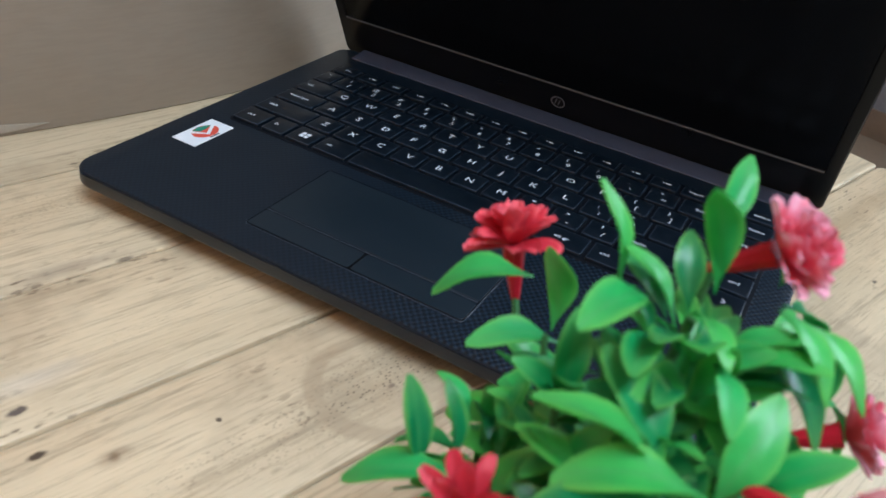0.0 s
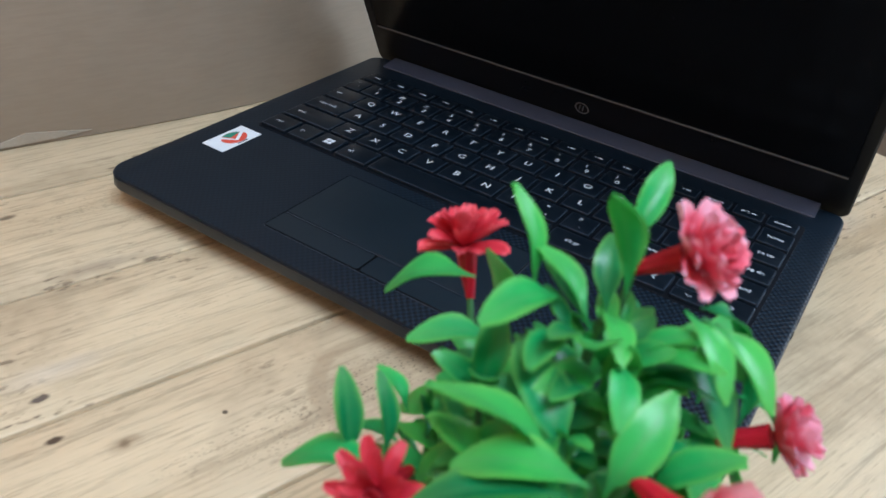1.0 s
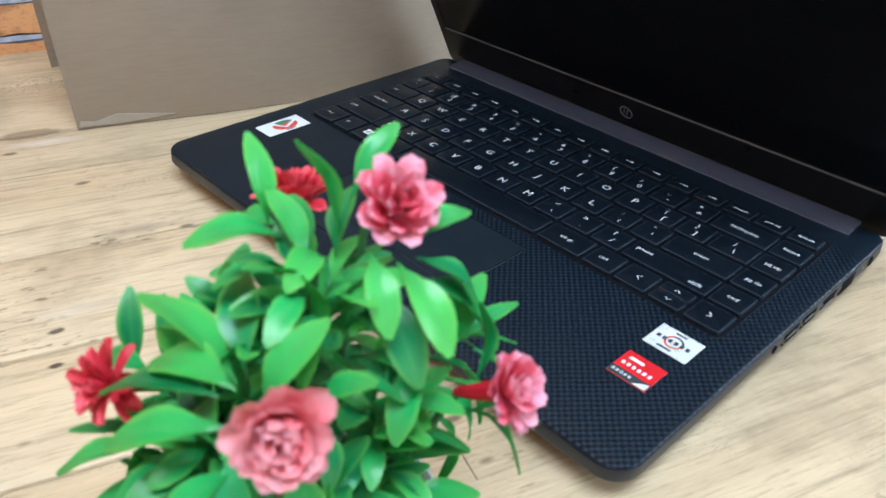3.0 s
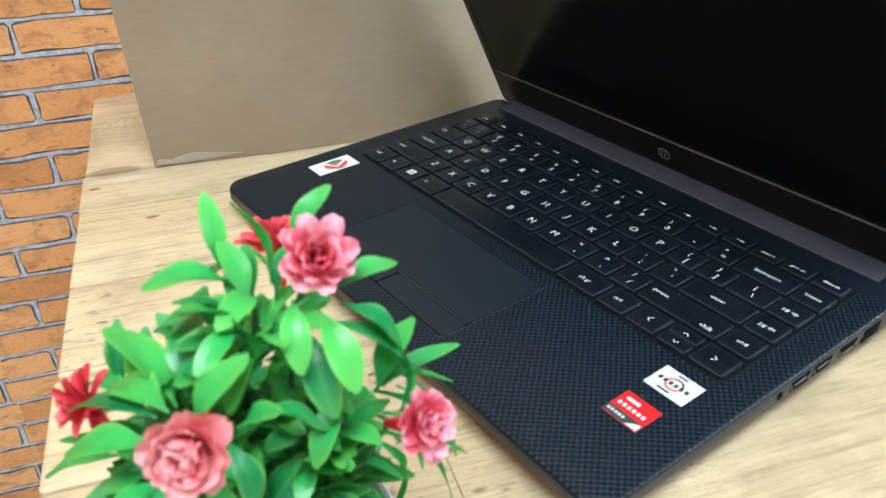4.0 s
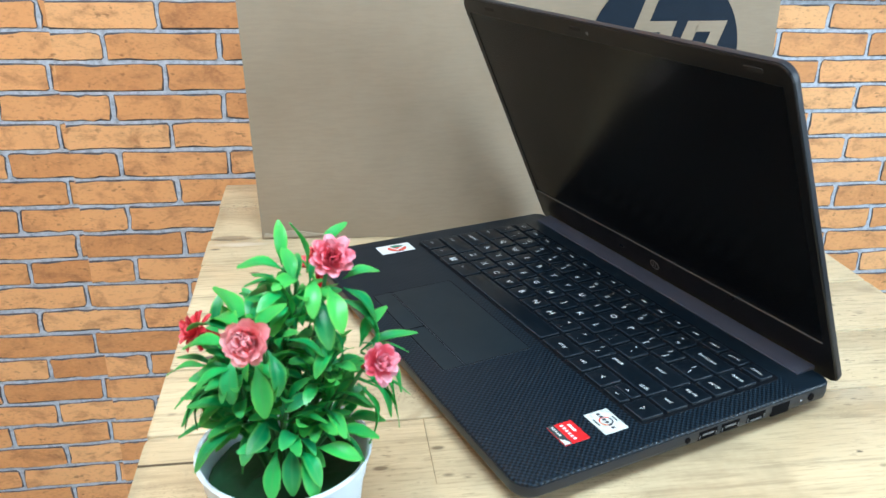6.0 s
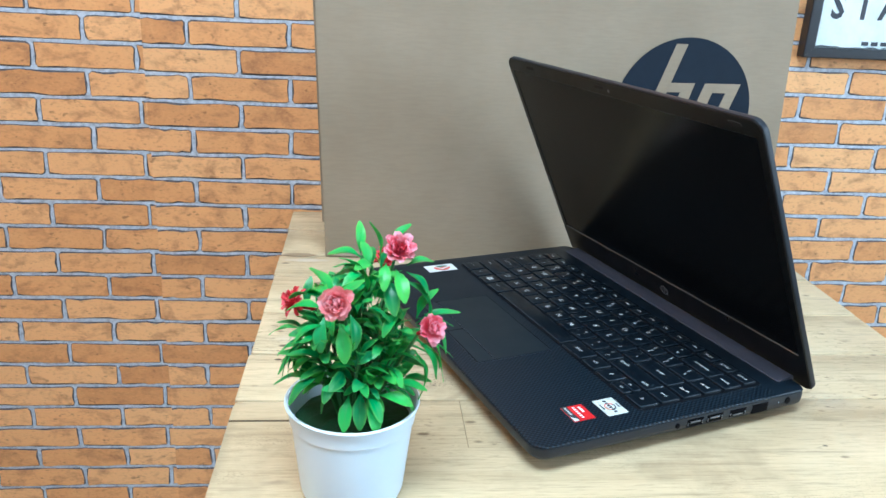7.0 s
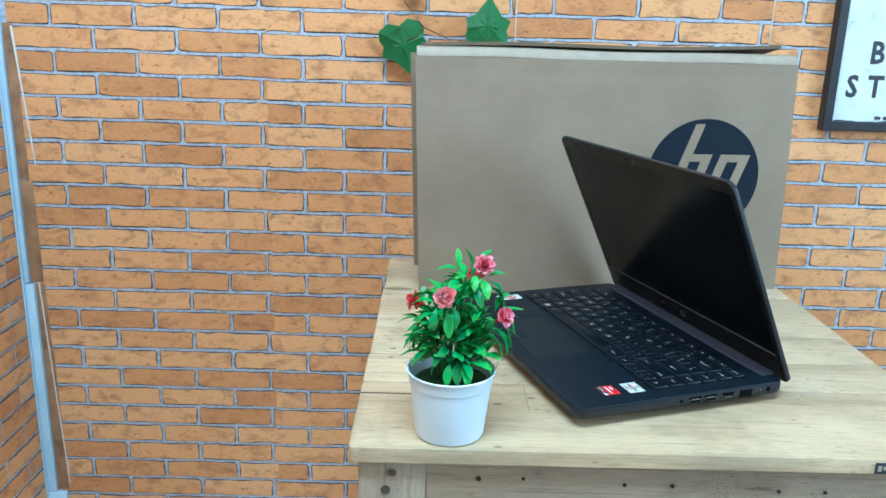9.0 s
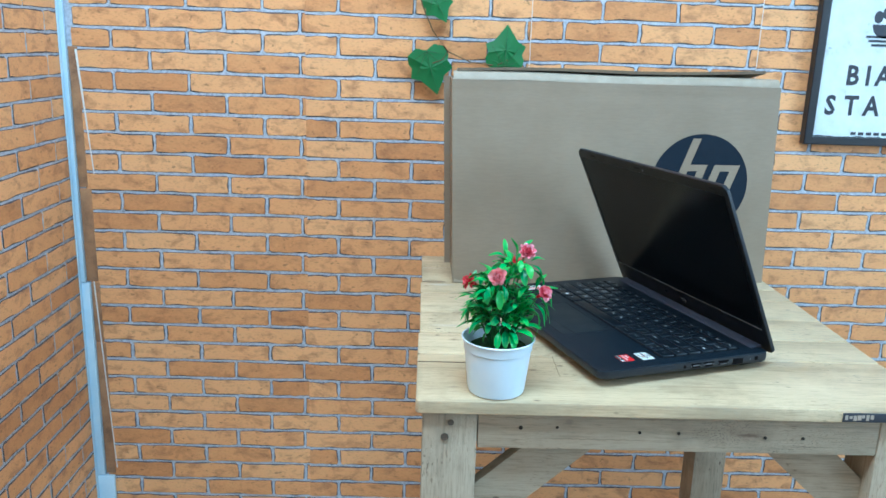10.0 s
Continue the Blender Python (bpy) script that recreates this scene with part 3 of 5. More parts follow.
part("bare_paper", bm, MAT_BARE, trim, "strip of bare brown paper beside the trim")

# ---- table ----
TOP = 0.75
TX0, TX1, TY0, TY1 = -0.095, 0.470, -0.372, 0.218
table = thing("wooden_table", "small worn pine plank table with knots and stains", "table")
CUTS = (TY0, -0.2385, -0.166, -0.086, 0.004, 0.060, 0.146, TY1)
rnd = random.Random(4)
for a, b in zip(CUTS, CUTS[1:]):
    dz = rnd.uniform(-0.0006, 0.0)
    bm = loft(round_rect(TX0 + rnd.uniform(0, 0.002), a + 0.0006, TX1 - rnd.uniform(0, 0.002), b - 0.0006, 0.003 if a != TY0 else 0.006, 3),
              [(0.0008, TOP - 0.015), (0, TOP - 0.0142), (0, TOP - 0.0016 + dz), (0.0005, TOP - 0.0005 + dz), (0.0014, TOP + dz)])
    part("plank", bm, MAT_TOP, table)
FY = TY0 + 0.010
part("apron", block(-0.0275, FY, 0.692, 0.405, FY + 0.018, 0.7345, 0.0012), MAT_FRAME_X, table)
part("apron", block(-0.0275, TY1 - 0.028, 0.692, 0.405, TY1 - 0.010, 0.7345, 0.0012), MAT_FRAME_X, table)
part("apron", block(TX0 + 0.010, FY + 0.06, 0.692, TX0 + 0.028, TY1 - 0.07, 0.7345, 0.0012), MAT_FRAME_X, table)
part("apron", block(TX1 - 0.028, FY + 0.06, 0.692, TX1 - 0.010, TY1 - 0.07, 0.7345, 0.0012), MAT_FRAME_X, table)
for x0, x1 in ((-0.087, -0.0285), (0.4055, 0.462)):
    for y0 in (FY - 0.001, TY1 - 0.068):
        part("leg", block(x0, y0, 0.0, x1, y0 + 0.058, 0.7345, 0.002), MAT_FRAME_Z, table)
for x0, x1 in ((0.058, -0.115), (0.340, 0.513)):
    d = 1 if x1 > x0 else -1
    bm = block(-0.026, FY + 0.0185, -0.125, 0.026, FY + 0.0365, 0.128, 0.001)
    ang = radians(48) * d
    bmesh.ops.transform(bm, matrix=Matrix.Translation(((0.058 if d < 0 else 0.338) + d * 0.072, 0, 0.615)) @ Matrix.Rotation(-ang, 4, "Y"), verts=bm.verts)
    part("brace", bm, MAT_FRAME_X, table)
for x, z, r in ((-0.057, 0.722, 0.004), (-0.063, 0.705, 0.005), (0.018, 0.717, 0.0022), (0.057, 0.718, 0.0015), (0.146, 0.714, 0.0017), (0.188, 0.714, 0.0018), (0.282, 0.711, 0.0017), (0.323, 0.711, 0.0016)):
    part("nail", disc(r * (0.85 if x < -0.03 else 1), 0, 0.0012, 9), MAT_RUST if x < -0.03 else MAT_HOLE, table, m=pose(x, FY - 0.0002 - (0.0013 if x < -0.03 else 0), z, 90, 0, 0))

for x0, y0, x1, y1 in ((TX0 + 0.001, -0.2665, -0.030, -0.2652), (0.0673, -0.300, 0.0677, -0.2395)):
    part("crack", slab(x0, y0, x1, y1, TOP - 0.003, TOP + 0.00015, 0.0002, 0.00005), MAT_CRACK if x0 < 0 else MAT_FINE_CRACK, table, "dark crack in the plank")
tape = part("tape", block(0.357, TY0 - 0.0006, TOP - 0.0135, 0.425, TY0 + 0.001, TOP - 0.0035, 0.0002), MAT_INK, table, "torn black tape on the front edge")
rag = random.Random(3)
for k in range(7):
    part("torn_paper", block(0.359 + 0.0045 * k, TY0 - 0.0010, TOP - 0.012 + rag.uniform(0, 0.004), 0.361 + 0.0045 * k + rag.uniform(0, 0.002), TY0, TOP - 0.0065 + rag.uniform(0, 0.002), 0), MAT_CARD_PALE, tape)

# ---- cardboard box ----
BOX_W, BOX_H, BOX_D = 0.5085, 0.312, 0.125
carton = thing("cardboard_box", "large plain brown cardboard carton standing upright, top flap ajar", "cardboard box", pose(-0.0455, 0.0558, TOP, 0, 0, 5.0))


def carton_panel(w, h, t=0.004, sag=0.0, steps=12, belly=0.0):
    """A board in XZ, thickness towards +Y, slightly bowed, with a bellied foot and a crease under its top edge."""
    bm = bmesh.new()
    front, back = [], []
    for i in range(steps + 1):
        for j in range(steps + 1):
            u, v = i / steps, j / steps
            bow = sag * math.sin(math.pi * u) * math.sin(math.pi * v)
            bow += belly * math.sin(math.pi * min(1.0, u / 0.62) ** 1.2) * (1 - v) ** 2 - 0.0008 * math.exp(-((v - 0.945) / 0.012) ** 2) * min(1.0, abs(sag) * 1000)
            front.append(bm.verts.new((u * w, -bow, v * h)))
            back.append(bm.verts.new((u * w, t - bow, v * h)))
    s = steps + 1
    for i in range(steps):
        for j in range(steps):
            q = (i * s + j, (i + 1) * s + j, (i + 1) * s + j + 1, i * s + j + 1)
            bm.faces.new([front[k] for k in q])
            bm.faces.new([back[k] for k in q[::-1]])
    rim = [i * s for i in range(s)] + [steps * s + j for j in range(1, s)] + [i * s + steps for i in range(steps - 1, -1, -1)] + [j for j in range(steps - 1, 0, -1)]
    for a, b in zip(rim, rim[1:] + rim[:1]):
        bm.faces.new((front[a], front[b], back[b], back[a]))
    return bm


part("front_panel", carton_panel(BOX_W, BOX_H, 0.004, 0.0015, 48, 0.0185), MAT_CARD, carton)
part("back_panel", carton_panel(BOX_W, BOX_H, 0.004), MAT_CARD, carton, m=pose(0, BOX_D - 0.004, 0))
part("side_panel", block(0.0, 0.0043, 0.001, 0.004, BOX_D - 0.0043, BOX_H - 0.001, 0.001), MAT_CARD, carton)
part("side_panel", block(BOX_W - 0.004, 0.0043, 0.001, BOX_W, BOX_D - 0.0043, BOX_H - 0.001, 0.001), MAT_CARD, carton)
part("bottom_panel", block(0.0043, 0.0043, 0.0006, BOX_W - 0.0043, BOX_D - 0.0043, 0.004, 0.001), MAT_CARD, carton)
# top: a folded rim along the front and a lid flap that stands a little open
rim_bm = bmesh.new()
N = 24
prof = ((0.0, 0.0), (0.0015, 0.006), (0.006, 0.0105), (0.016, 0.012), (0.016, 0.009), (0.005, 0.0075), (0.004, 0.0))
rows = []
for i in range(N + 1):
    u = i / N
    lift = 0.0012 * math.sin(9 * u) * u * (1 - u) * 4
    rows.append([rim_bm.verts.new((0.002 + u * (BOX_W - 0.004), y, BOX_H + z + lift)) for y, z in prof])
for a, b in zip(rows, rows[1:]):
    for k in range(len(prof)):
        rim_bm.faces.new((a[k], b[k], b[(k + 1) % len(prof)], a[(k + 1) % len(prof)]))
rim_bm.faces.new(rows[0])
rim_bm.faces.new(rows[-1][::-1])
part("folded_rim", rim_bm, MAT_CARD_RIM, carton, "pale folded rim of the lid")
flap = bmesh.new()
rows = []
for i in range(N + 1):
    u = i / N
    gap = 0.0115 + 0.0075 * u + 0.002 * math.sin(7.0 * u)
    x = 0.008 + u * (BOX_W - 0.030)
    rows.append([flap.verts.new((x, y, BOX_H + z)) for y, z in ((0.012, gap), (BOX_D - 0.001, 0.003), (BOX_D - 0.001, 0.007), (0.012, gap + 0.0042))])
for a, b in zip(rows, rows[1:]):
    for k in range(4):
        f = flap.faces.new((a[k], b[k], b[(k + 1) % 4], a[(k + 1) % 4]))
        f.material_index = 1 if k == 3 else 0
flap.faces.new(rows[0])
flap.faces.new(rows[-1][::-1])
part("top_flap", flap, [MAT_CARD, MAT_CARD_CUT], carton, "lid flap with a dark cut edge, slightly ajar")
# scuffed lower corner
bm = bmesh.new()
pts = [(0.0015, 0.002), (0.003, 0.006), (0.012, 0.0045), (0.026, 0.0082), (0.040, 0.0065), (0.062, 0.0036), (0.045, 0.0022), (0.020, 0.0015)]
belly = lambda x, z: 0.0185 * math.sin(math.pi * min(1.0, x / BOX_W / 0.62) ** 1.2) * (1 - z / BOX_H) ** 2
a = [bm.verts.new((x, -0.0007 - belly(x, z), z)) for x, z in pts]
b = [bm.verts.new((x, 0.0004 - belly(x, z), z)) for x, z in pts]
bm.faces.new(a)
for i in range(len(pts)):
    bm.faces.new((a[i], a[(i + 1) % len(pts)], b[(i + 1) % len(pts)], b[i]))
part("scuff", bm, MAT_CARD_RIM, carton, "pale scuffed patch at the bottom edge")
# the carton leans a little to its left and is out of square, as a slack box is
LEANING = Matrix(((1, 0.085, -0.034, 0), (0, 1, 0.0, 0), (0, 0, 1, 0), (0, 0, 0, 1)))
for piece in carton.children:
    piece.data.transform(LEANING)
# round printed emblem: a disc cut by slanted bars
EX, EZ, ER = 0.3825, 0.161, 0.0785
to_front = pose(EX, 0, EZ, 90, 0, 0)
emblem = part("emblem", disc(ER, 0.0016, 0.0020, 56), MAT_PRINT, carton, "dark navy round printed emblem", m=to_front)


def slanted_bar(x, z0, z1, w, slant=0.34):
    bm = bmesh.new()
    base = [(x + slant * z0, z0), (x + w + slant * z0, z0), (x + w + slant * z1, z1), (x + slant * z1, z1)]
    lo = [bm.verts.new((px, pz, 0.0018)) for px, pz in base]
    hi = [bm.verts.new((px, pz, 0.0023)) for px, pz in base]
    bm.faces.new(lo[::-1])
    bm.faces.new(hi)
    for i in range(4):
        bm.faces.new((lo[i], lo[(i + 1) % 4], hi[(i + 1) % 4], hi[i]))
    return bm


for x, z0, z1, w in ((-0.041, -0.030, 0.0715, 0.0130), (-0.0125, -0.030, 0.021, 0.0130), (0.0115, -0.055, 0.031, 0.0130), (0.040, -0.030, 0.021, 0.0130), (-0.030, 0.021, 0.031, 0.030), (0.023, 0.021, 0.031, 0.030), (0.023, -0.030, -0.020, 0.017)):
    part("emblem_bar", slanted_bar(x, z0, z1, w), MAT_CARD, carton, m=to_front)

# ---- laptop ----
laptop = thing("laptop", "dark navy-black laptop with half-open lid, switched off, stickers on palm rest", "laptop", pose(0, 0, TOP, 0, 0, -71))
LX0, LX1, LY0, LY1, DZ = 0.0236, 0.3500, -0.0098, 0.2205, 0.0200
outline = round_rect(LX0, LY0, LX1, LY1, (0.008, 0.009, 0.0125, 0.0125), 7)
bm = loft(outline, [(0.034, 0.0030), (0.010, 0.0042), (0.0035, 0.0062), (0.0007, 0.0090), (0.0, 0.0130), (0.0003, 0.0180)])
for v in bm.verts:  # thinner towards the front
    if 0.004 < v.co.z < 0.0125:
        v.co.z += 0.0024 * (1 - v.co.y / LY1)
part("base", bm, MAT_SIDE, laptop)
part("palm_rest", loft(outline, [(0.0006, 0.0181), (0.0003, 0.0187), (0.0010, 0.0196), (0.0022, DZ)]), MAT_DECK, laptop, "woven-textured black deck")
for y0, x0, x1 in ((0.012, 0.06, 0.318), (0.188, 0.09, 0.288)):
    part("rubber_foot", slab(x0, y0, x1, y0 + 0.008, 0.0, 0.0031, 0.0035), MAT_RUBBER, laptop)
part("keyboard_tray", slab(0.0432, 0.0808, 0.3340, 0.1915, DZ - 0.0002, DZ + 0.00025, 0.003, 0.0001), MAT_TRAY, laptop)
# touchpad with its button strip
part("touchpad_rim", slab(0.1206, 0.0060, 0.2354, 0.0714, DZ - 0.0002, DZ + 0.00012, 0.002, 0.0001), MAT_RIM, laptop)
part("touchpad_gap", slab(0.1208, 0.0062, 0.2352, 0.0712, DZ - 0.0002, DZ + 0.0003, 0.002, 0.0001), MAT_GAP, laptop)
part("touchpad", slab(0.1214, 0.0224, 0.2346, 0.0706, DZ - 0.0002, DZ + 0.00045, 0.0014, 0.0002), MAT_PAD, laptop)
part("touchpad_button", slab(0.1214, 0.0069, 0.1775, 0.0209, DZ - 0.0002, DZ + 0.00045, 0.0014, 0.0002), MAT_PAD, laptop)
part("touchpad_button", slab(0.1787, 0.0069, 0.2346, 0.0209, DZ - 0.0002, DZ + 0.00045, 0.0014, 0.0002), MAT_PAD, laptop)

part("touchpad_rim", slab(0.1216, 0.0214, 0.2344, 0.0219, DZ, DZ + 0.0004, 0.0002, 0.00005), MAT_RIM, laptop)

# keys: (legend, centre x, centre y, width, height)
P = 0.0187
KW, KH = 0.0166, 0.0163
KEYCAPS = []
R5, R4, R3, R2, R1, R0 = 0.1822, 0.1650, 0.1465, 0.1278, 0.1091, 0.0905


def row_of(letters, x, y, start=0):
    for i, c in enumerate(letters):
        KEYCAPS.append((c, x + i * P, y, KW, KH))


row_of("QWERTYUIOP", 0.0765, R3)
row_of(("{ [", "} ]"), 0.0765 + 10 * P, R3)
row_of("ASDFGHJKL", 0.0812, R2)
row_of((": ;", "\" '"), 0.0812 + 9 * P, R2)
row_of("ZXCVBNM", 0.0899, R1)
row_of(("< ,", "> .", "? /"), 0.0899 + 7 * P, R1)
row_of(("! 1", "@ 2", "# 3", "$ 4", "% 5", "^ 6", "& 7", "* 8", "( 9", ") 0", "_ -", "+ ="), 0.0672, R4)
RCX, RCW = 0.3238, 0.0166


def span(name, x0, x1, y, h=KH):
    KEYCAPS.append((name, (x0 + x1) / 2, y, x1 - x0, h))


span("~ `", 0.0452, 0.0577, R4)
span("tab", 0.0452, 0.0671, R3)
span("caps lock", 0.0452, 0.0718, R2)
span("shift", 0.0452, 0.0805, R1)
span("| \\", 0.0765 + 11.55 * P, 0.3143, R3)
span("backspace", 0.2832, 0.3143, R4)
span("enter", 0.2785, 0.3143, R2)
span("pause  shift", 0.2685, 0.3143, R1)
for n_, y in (("home", R4), ("pg up", R3), ("pg dn", R2), ("end", R1)):
    span(n_, RCX - RCW / 2, RCX + RCW / 2, y)
span("ctrl", 0.0452, 0.0634, R0)
span("fn", 0.0655, 0.0800, R0)
span("panes", 0.0821, 0.0983, R0)
span("alt", 0.1004, 0.1216, R0)
span("space", 0.1237, 0.2290, R0)
span("alt gr", 0.2311, 0.2570, R0)
span("ctrl", 0.2591, 0.2755, R0)
span("<", 0.2776, 0.2944, R0)
KEYCAPS.append(("^", 0.3044, R0 + 0.0042, 0.0160, 0.0078))
KEYCAPS.append(("v", 0.3044, R0 - 0.0042, 0.0160, 0.0078))
span(">", 0.3145, 0.3321, R0)
FN = ["esc"] + ["bars"] * 12 + ["insert", "prt sc", "delete"]
fx0, fx1 = 0.0452, 0.3321
fw = (fx1 - fx0) / 16
for i, c in enumerate(FN):
    KEYCAPS.append((c, fx0 + (i + 0.5) * fw, R5, fw - 0.0020, 0.0115))

key_meshes, word_meshes = {}, {}
KZ = DZ + 0.0021


def words(text, size, mat):
    if (text, size) not in word_meshes:
        word_meshes[text, size] = lettering(text, size, mat)
    return word_meshes[text, size]


def chevron(s, turn):
    bm = bmesh.new()
    for k in (1, -1):
        q = [(-0.5, 0.9 * k), (0.5, 0.0), (0.28, 0.0), (-0.62, 0.72 * k)]
        q = q if k < 0 else q[::-1]
        bm.faces.new([bm.verts.new((x * s, y * s, 0)) for x, y in q])
    bmesh.ops.rotate(bm, matrix=Matrix.Rotation(radians(turn), 3, "Z"), verts=bm.verts)
    return bm


def four_panes(s):
    bm = bmesh.new()
    for cx in (-1, 1):
        for cy in (-1, 1):
            q = [(cx * 0.55 * s + dx * 0.45 * s, cy * 0.55 * s + dy * 0.45 * s) for dx, dy in ((-1, -1), (1, -1), (1, 1), (-1, 1))]
            bm.faces.new([bm.verts.new((x, y, 0)) for x, y in q])
    return bm


def little_bars(widths, h=0.0011, gap=0.0009):
    bm = bmesh.new()
    x = -(sum(widths) + gap * (len(widths) - 1)) / 2
    for w in widths:
        bm.faces.new([bm.verts.new(v) for v in ((x, -h / 2, 0), (x + w, -h / 2, 0), (x + w, h / 2, 0), (x, h / 2, 0))])
        x += w + gap
    return bm


for text, x, y, w, h in KEYCAPS:
    size = (round(w, 5), round(h, 5))
    if size not in key_meshes:
        lp = round_rect(-w / 2, -h / 2, w / 2, h / 2, 0.0011, 3)
        cap = loft(lp, [(0, -0.0021), (0, -0.0006), (0.00025, -0.00018), (0.0008, 0.0)])
        # the topmost ring of faces carries the painted edge highlight
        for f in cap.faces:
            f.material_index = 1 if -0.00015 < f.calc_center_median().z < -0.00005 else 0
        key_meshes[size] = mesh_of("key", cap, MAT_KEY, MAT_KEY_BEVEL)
    key = new("key", key_meshes[size])
    key.parent = laptop
    key.matrix_basis = pose(x, y, KZ)
    lift = 0.00012

    def legend(mesh, px=0.0, py=0.0):
        ob = new("legend", mesh)
        ob.parent = key
        ob.matrix_basis = pose(px, py, lift)

    if text == "space":
        continue
    if text in "<>^v" and len(text) == 1:
        legend(mesh_of("legend", chevron(0.0021 if text in "<>" else 0.0018, {"<": 180, ">": 0, "^": 90, "v": 270}[text]), MAT_LEGEND, smooth=False))
    elif text == "panes":
        legend(mesh_of("legend", four_panes(0.0027), MAT_LEGEND, smooth=False))
    elif text == "bars":
        legend(mesh_of("legend", little_bars((0.0008, 0.0030)), MAT_LEGEND, smooth=False), 0.001, 0.0)
    elif len(text) == 1:
        legend(words(text, 0.0066, MAT_LEGEND))
    elif len(text) == 3 and text[1] == " ":
        legend(words(text[0], 0.0046, MAT_LEGEND), -0.0012, 0.0036)
        legend(words(text[2], 0.0056, MAT_LEGEND), 0.0012, -0.0030)
    elif text == "pause  shift":
        legend(words("pause", 0.0040, MAT_LEGEND), -0.0155, 0.0020)
        legend(words("shift", 0.0040, MAT_LEGEND), 0.0150, -0.0034)
    elif text in ("shift", "caps lock", "tab", "ctrl", "fn", "alt"):
        legend(words(text, 0.0035, MAT_LEGEND), -w / 2 + 0.0030 + 0.0010 * len(text), 0.0)
    elif text in ("insert", "prt sc", "delete", "esc"):
        legend(words(text, 0.0036, MAT_LEGEND), 0, 0)
    else:
        legend(words(text, 0.0037, MAT_LEGEND), 0.0, 0.0)

# hinge strip between keyboard and lid
bm = bmesh.new()
prof = ((0.2052, 0.0190), (0.2056, 0.0206), (0.2195, 0.0226), (0.2212, 0.0222), (0.2212, 0.0190))
ends = [[bm.verts.new((x, y, z)) for y, z in prof] for x in (0.0405, 0.3350)]
n = len(prof)
for i in range(n):
    bm.faces.new((ends[0][i], ends[0][(i + 1) % n], ends[1][(i + 1) % n], ends[1][i]))
bm.faces.new(ends[0])
bm.faces.new(ends[1][::-1])
bmesh.ops.bevel(bm, geom=[e for e in bm.edges], offset=0.0004, segments=2, affect="EDGES")
part("hinge_strip", bm, MAT_STRIP, laptop, "mid-grey hinge strip")

# lid, built flat and stood up on the hinge
LID = Matrix.Translation((0, 0.222, 0.022)) @ Matrix.Rotation(radians(25.7), 4, "X") @ Matrix.Rotation(radians(90), 4, "X")
lid_loop = round_rect(LX0, -0.0075, LX1, 0.2195, (0.010, 0.010, 0.006, 0.006), 6)
lid = part("lid", loft(lid_loop, [(0.0022, -0.0062), (0.0006, -0.0052), (0.0, -0.0035), (0.0, -0.0012)]), MAT_SIDE, laptop, "dark lid shell", m=LID)


def ring_plate(outer, inner, z0, z1, ch=0.0005):
    """A flat frame between two loops of equal length."""
    bm = bmesh.new()
    n = len(outer)
    rows = [[bm.verts.new((x, y, z)) for x, y in lp] for lp, z in ((outer, z0), (outer, z1 - ch), (inset_loop(outer, ch), z1), (inset_loop(inner, -ch), z1), (inner, z1 - ch), (inner, z0))]
    for a, b in zip(rows, rows[1:] + rows[:1]):
        for i in range(n):
            bm.faces.new((a[i], a[(i + 1) % n], b[(i + 1) % n], b[i]))
    return bm


SX0, SX1, SY0, SY1 = 0.0305, 0.3430, 0.0255, 0.2065
part("bezel", ring_plate(round_rect(LX0 + 0.0003, -0.0070, LX1 - 0.0003, 0.2190, (0.0097, 0.0097, 0.006, 0.006), 6), round_rect(SX0, SY0, SX1, SY1, 0.0008, 6), -0.0014, 0.0), MAT_BEZEL, lid, "black screen bezel")
part("screen", slab(SX0 - 0.0005, SY0 - 0.0005, SX1 + 0.0005, SY1 + 0.0005, -0.0016, -0.0006, 0.0005, 0.0001), MAT_SCREEN, lid, "switched-off black screen")
part("screen_lower_edge", slab(SX0, SY0 - 0.0004, SX1, SY0 + 0.0005, -0.0007, 0.0004, 0.0002, 0.0001), MAT_LINE, lid, "thin pale line under the screen")
part("webcam", disc(0.0013, -0.0002, 0.0003, 20), MAT_METAL, lid, m=pose(0.1885, 0.2120, 0))
badge = part("badge", ring_plate([(0.0047 * math.cos(i * math.pi / 16), 0.0047 * math.sin(i * math.pi / 16)) for i in range(32)], [(0.0040 * math.cos(i * math.pi / 16), 0.0040 * math.sin(i * math.pi / 16)) for i in range(32)], -0.0001, 0.0003, 0.0001), MAT_LOGO, lid, "small round dim chrome badge", m=pose(0.1868, 0.0118, 0))
for bx in (-0.0018, 0.0004):
    part("badge_bar", slab(bx, -0.0022, bx + 0.0007, 0.0024, -0.0001, 0.0003, 0.0001, 0.00005), MAT_LOGO, badge, m=pose(0, 0, 0, 0, 0, -16))
for lx in (0.060, 0.170, 0.320):
    part("bumper", slab(lx, 0.2122, lx + 0.012, 0.2150, -0.0002, 0.0005, 0.001, 0.0002), MAT_RUBBER, lid)

# ports along the right side
SIDE = LX1 - 0.0004


def port(name, y, w, z, h, inner=None, label=""):
    body = part(name, block(SIDE - 0.004, y - w / 2, z - h / 2, SIDE + 0.0004, y + w / 2, z + h / 2, 0.0002), MAT_GAP, laptop, label)
    if inner:
        part("tongue", block(SIDE - 0.001, y - w * 0.30, z + inner[0], SIDE + 0.0006, y + w * 0.30, z + inner[1], 0.0001), MAT_METAL, body)
        for s in (-1, 1):
            part("contact", block(SIDE - 0.001, y + s * w * 0.44 - 0.0003, z - h * 0.36, SIDE + 0.0006, y + s * w * 0.44 + 0.0003, z + h * 0.1, 0.0001), MAT_METAL, body)


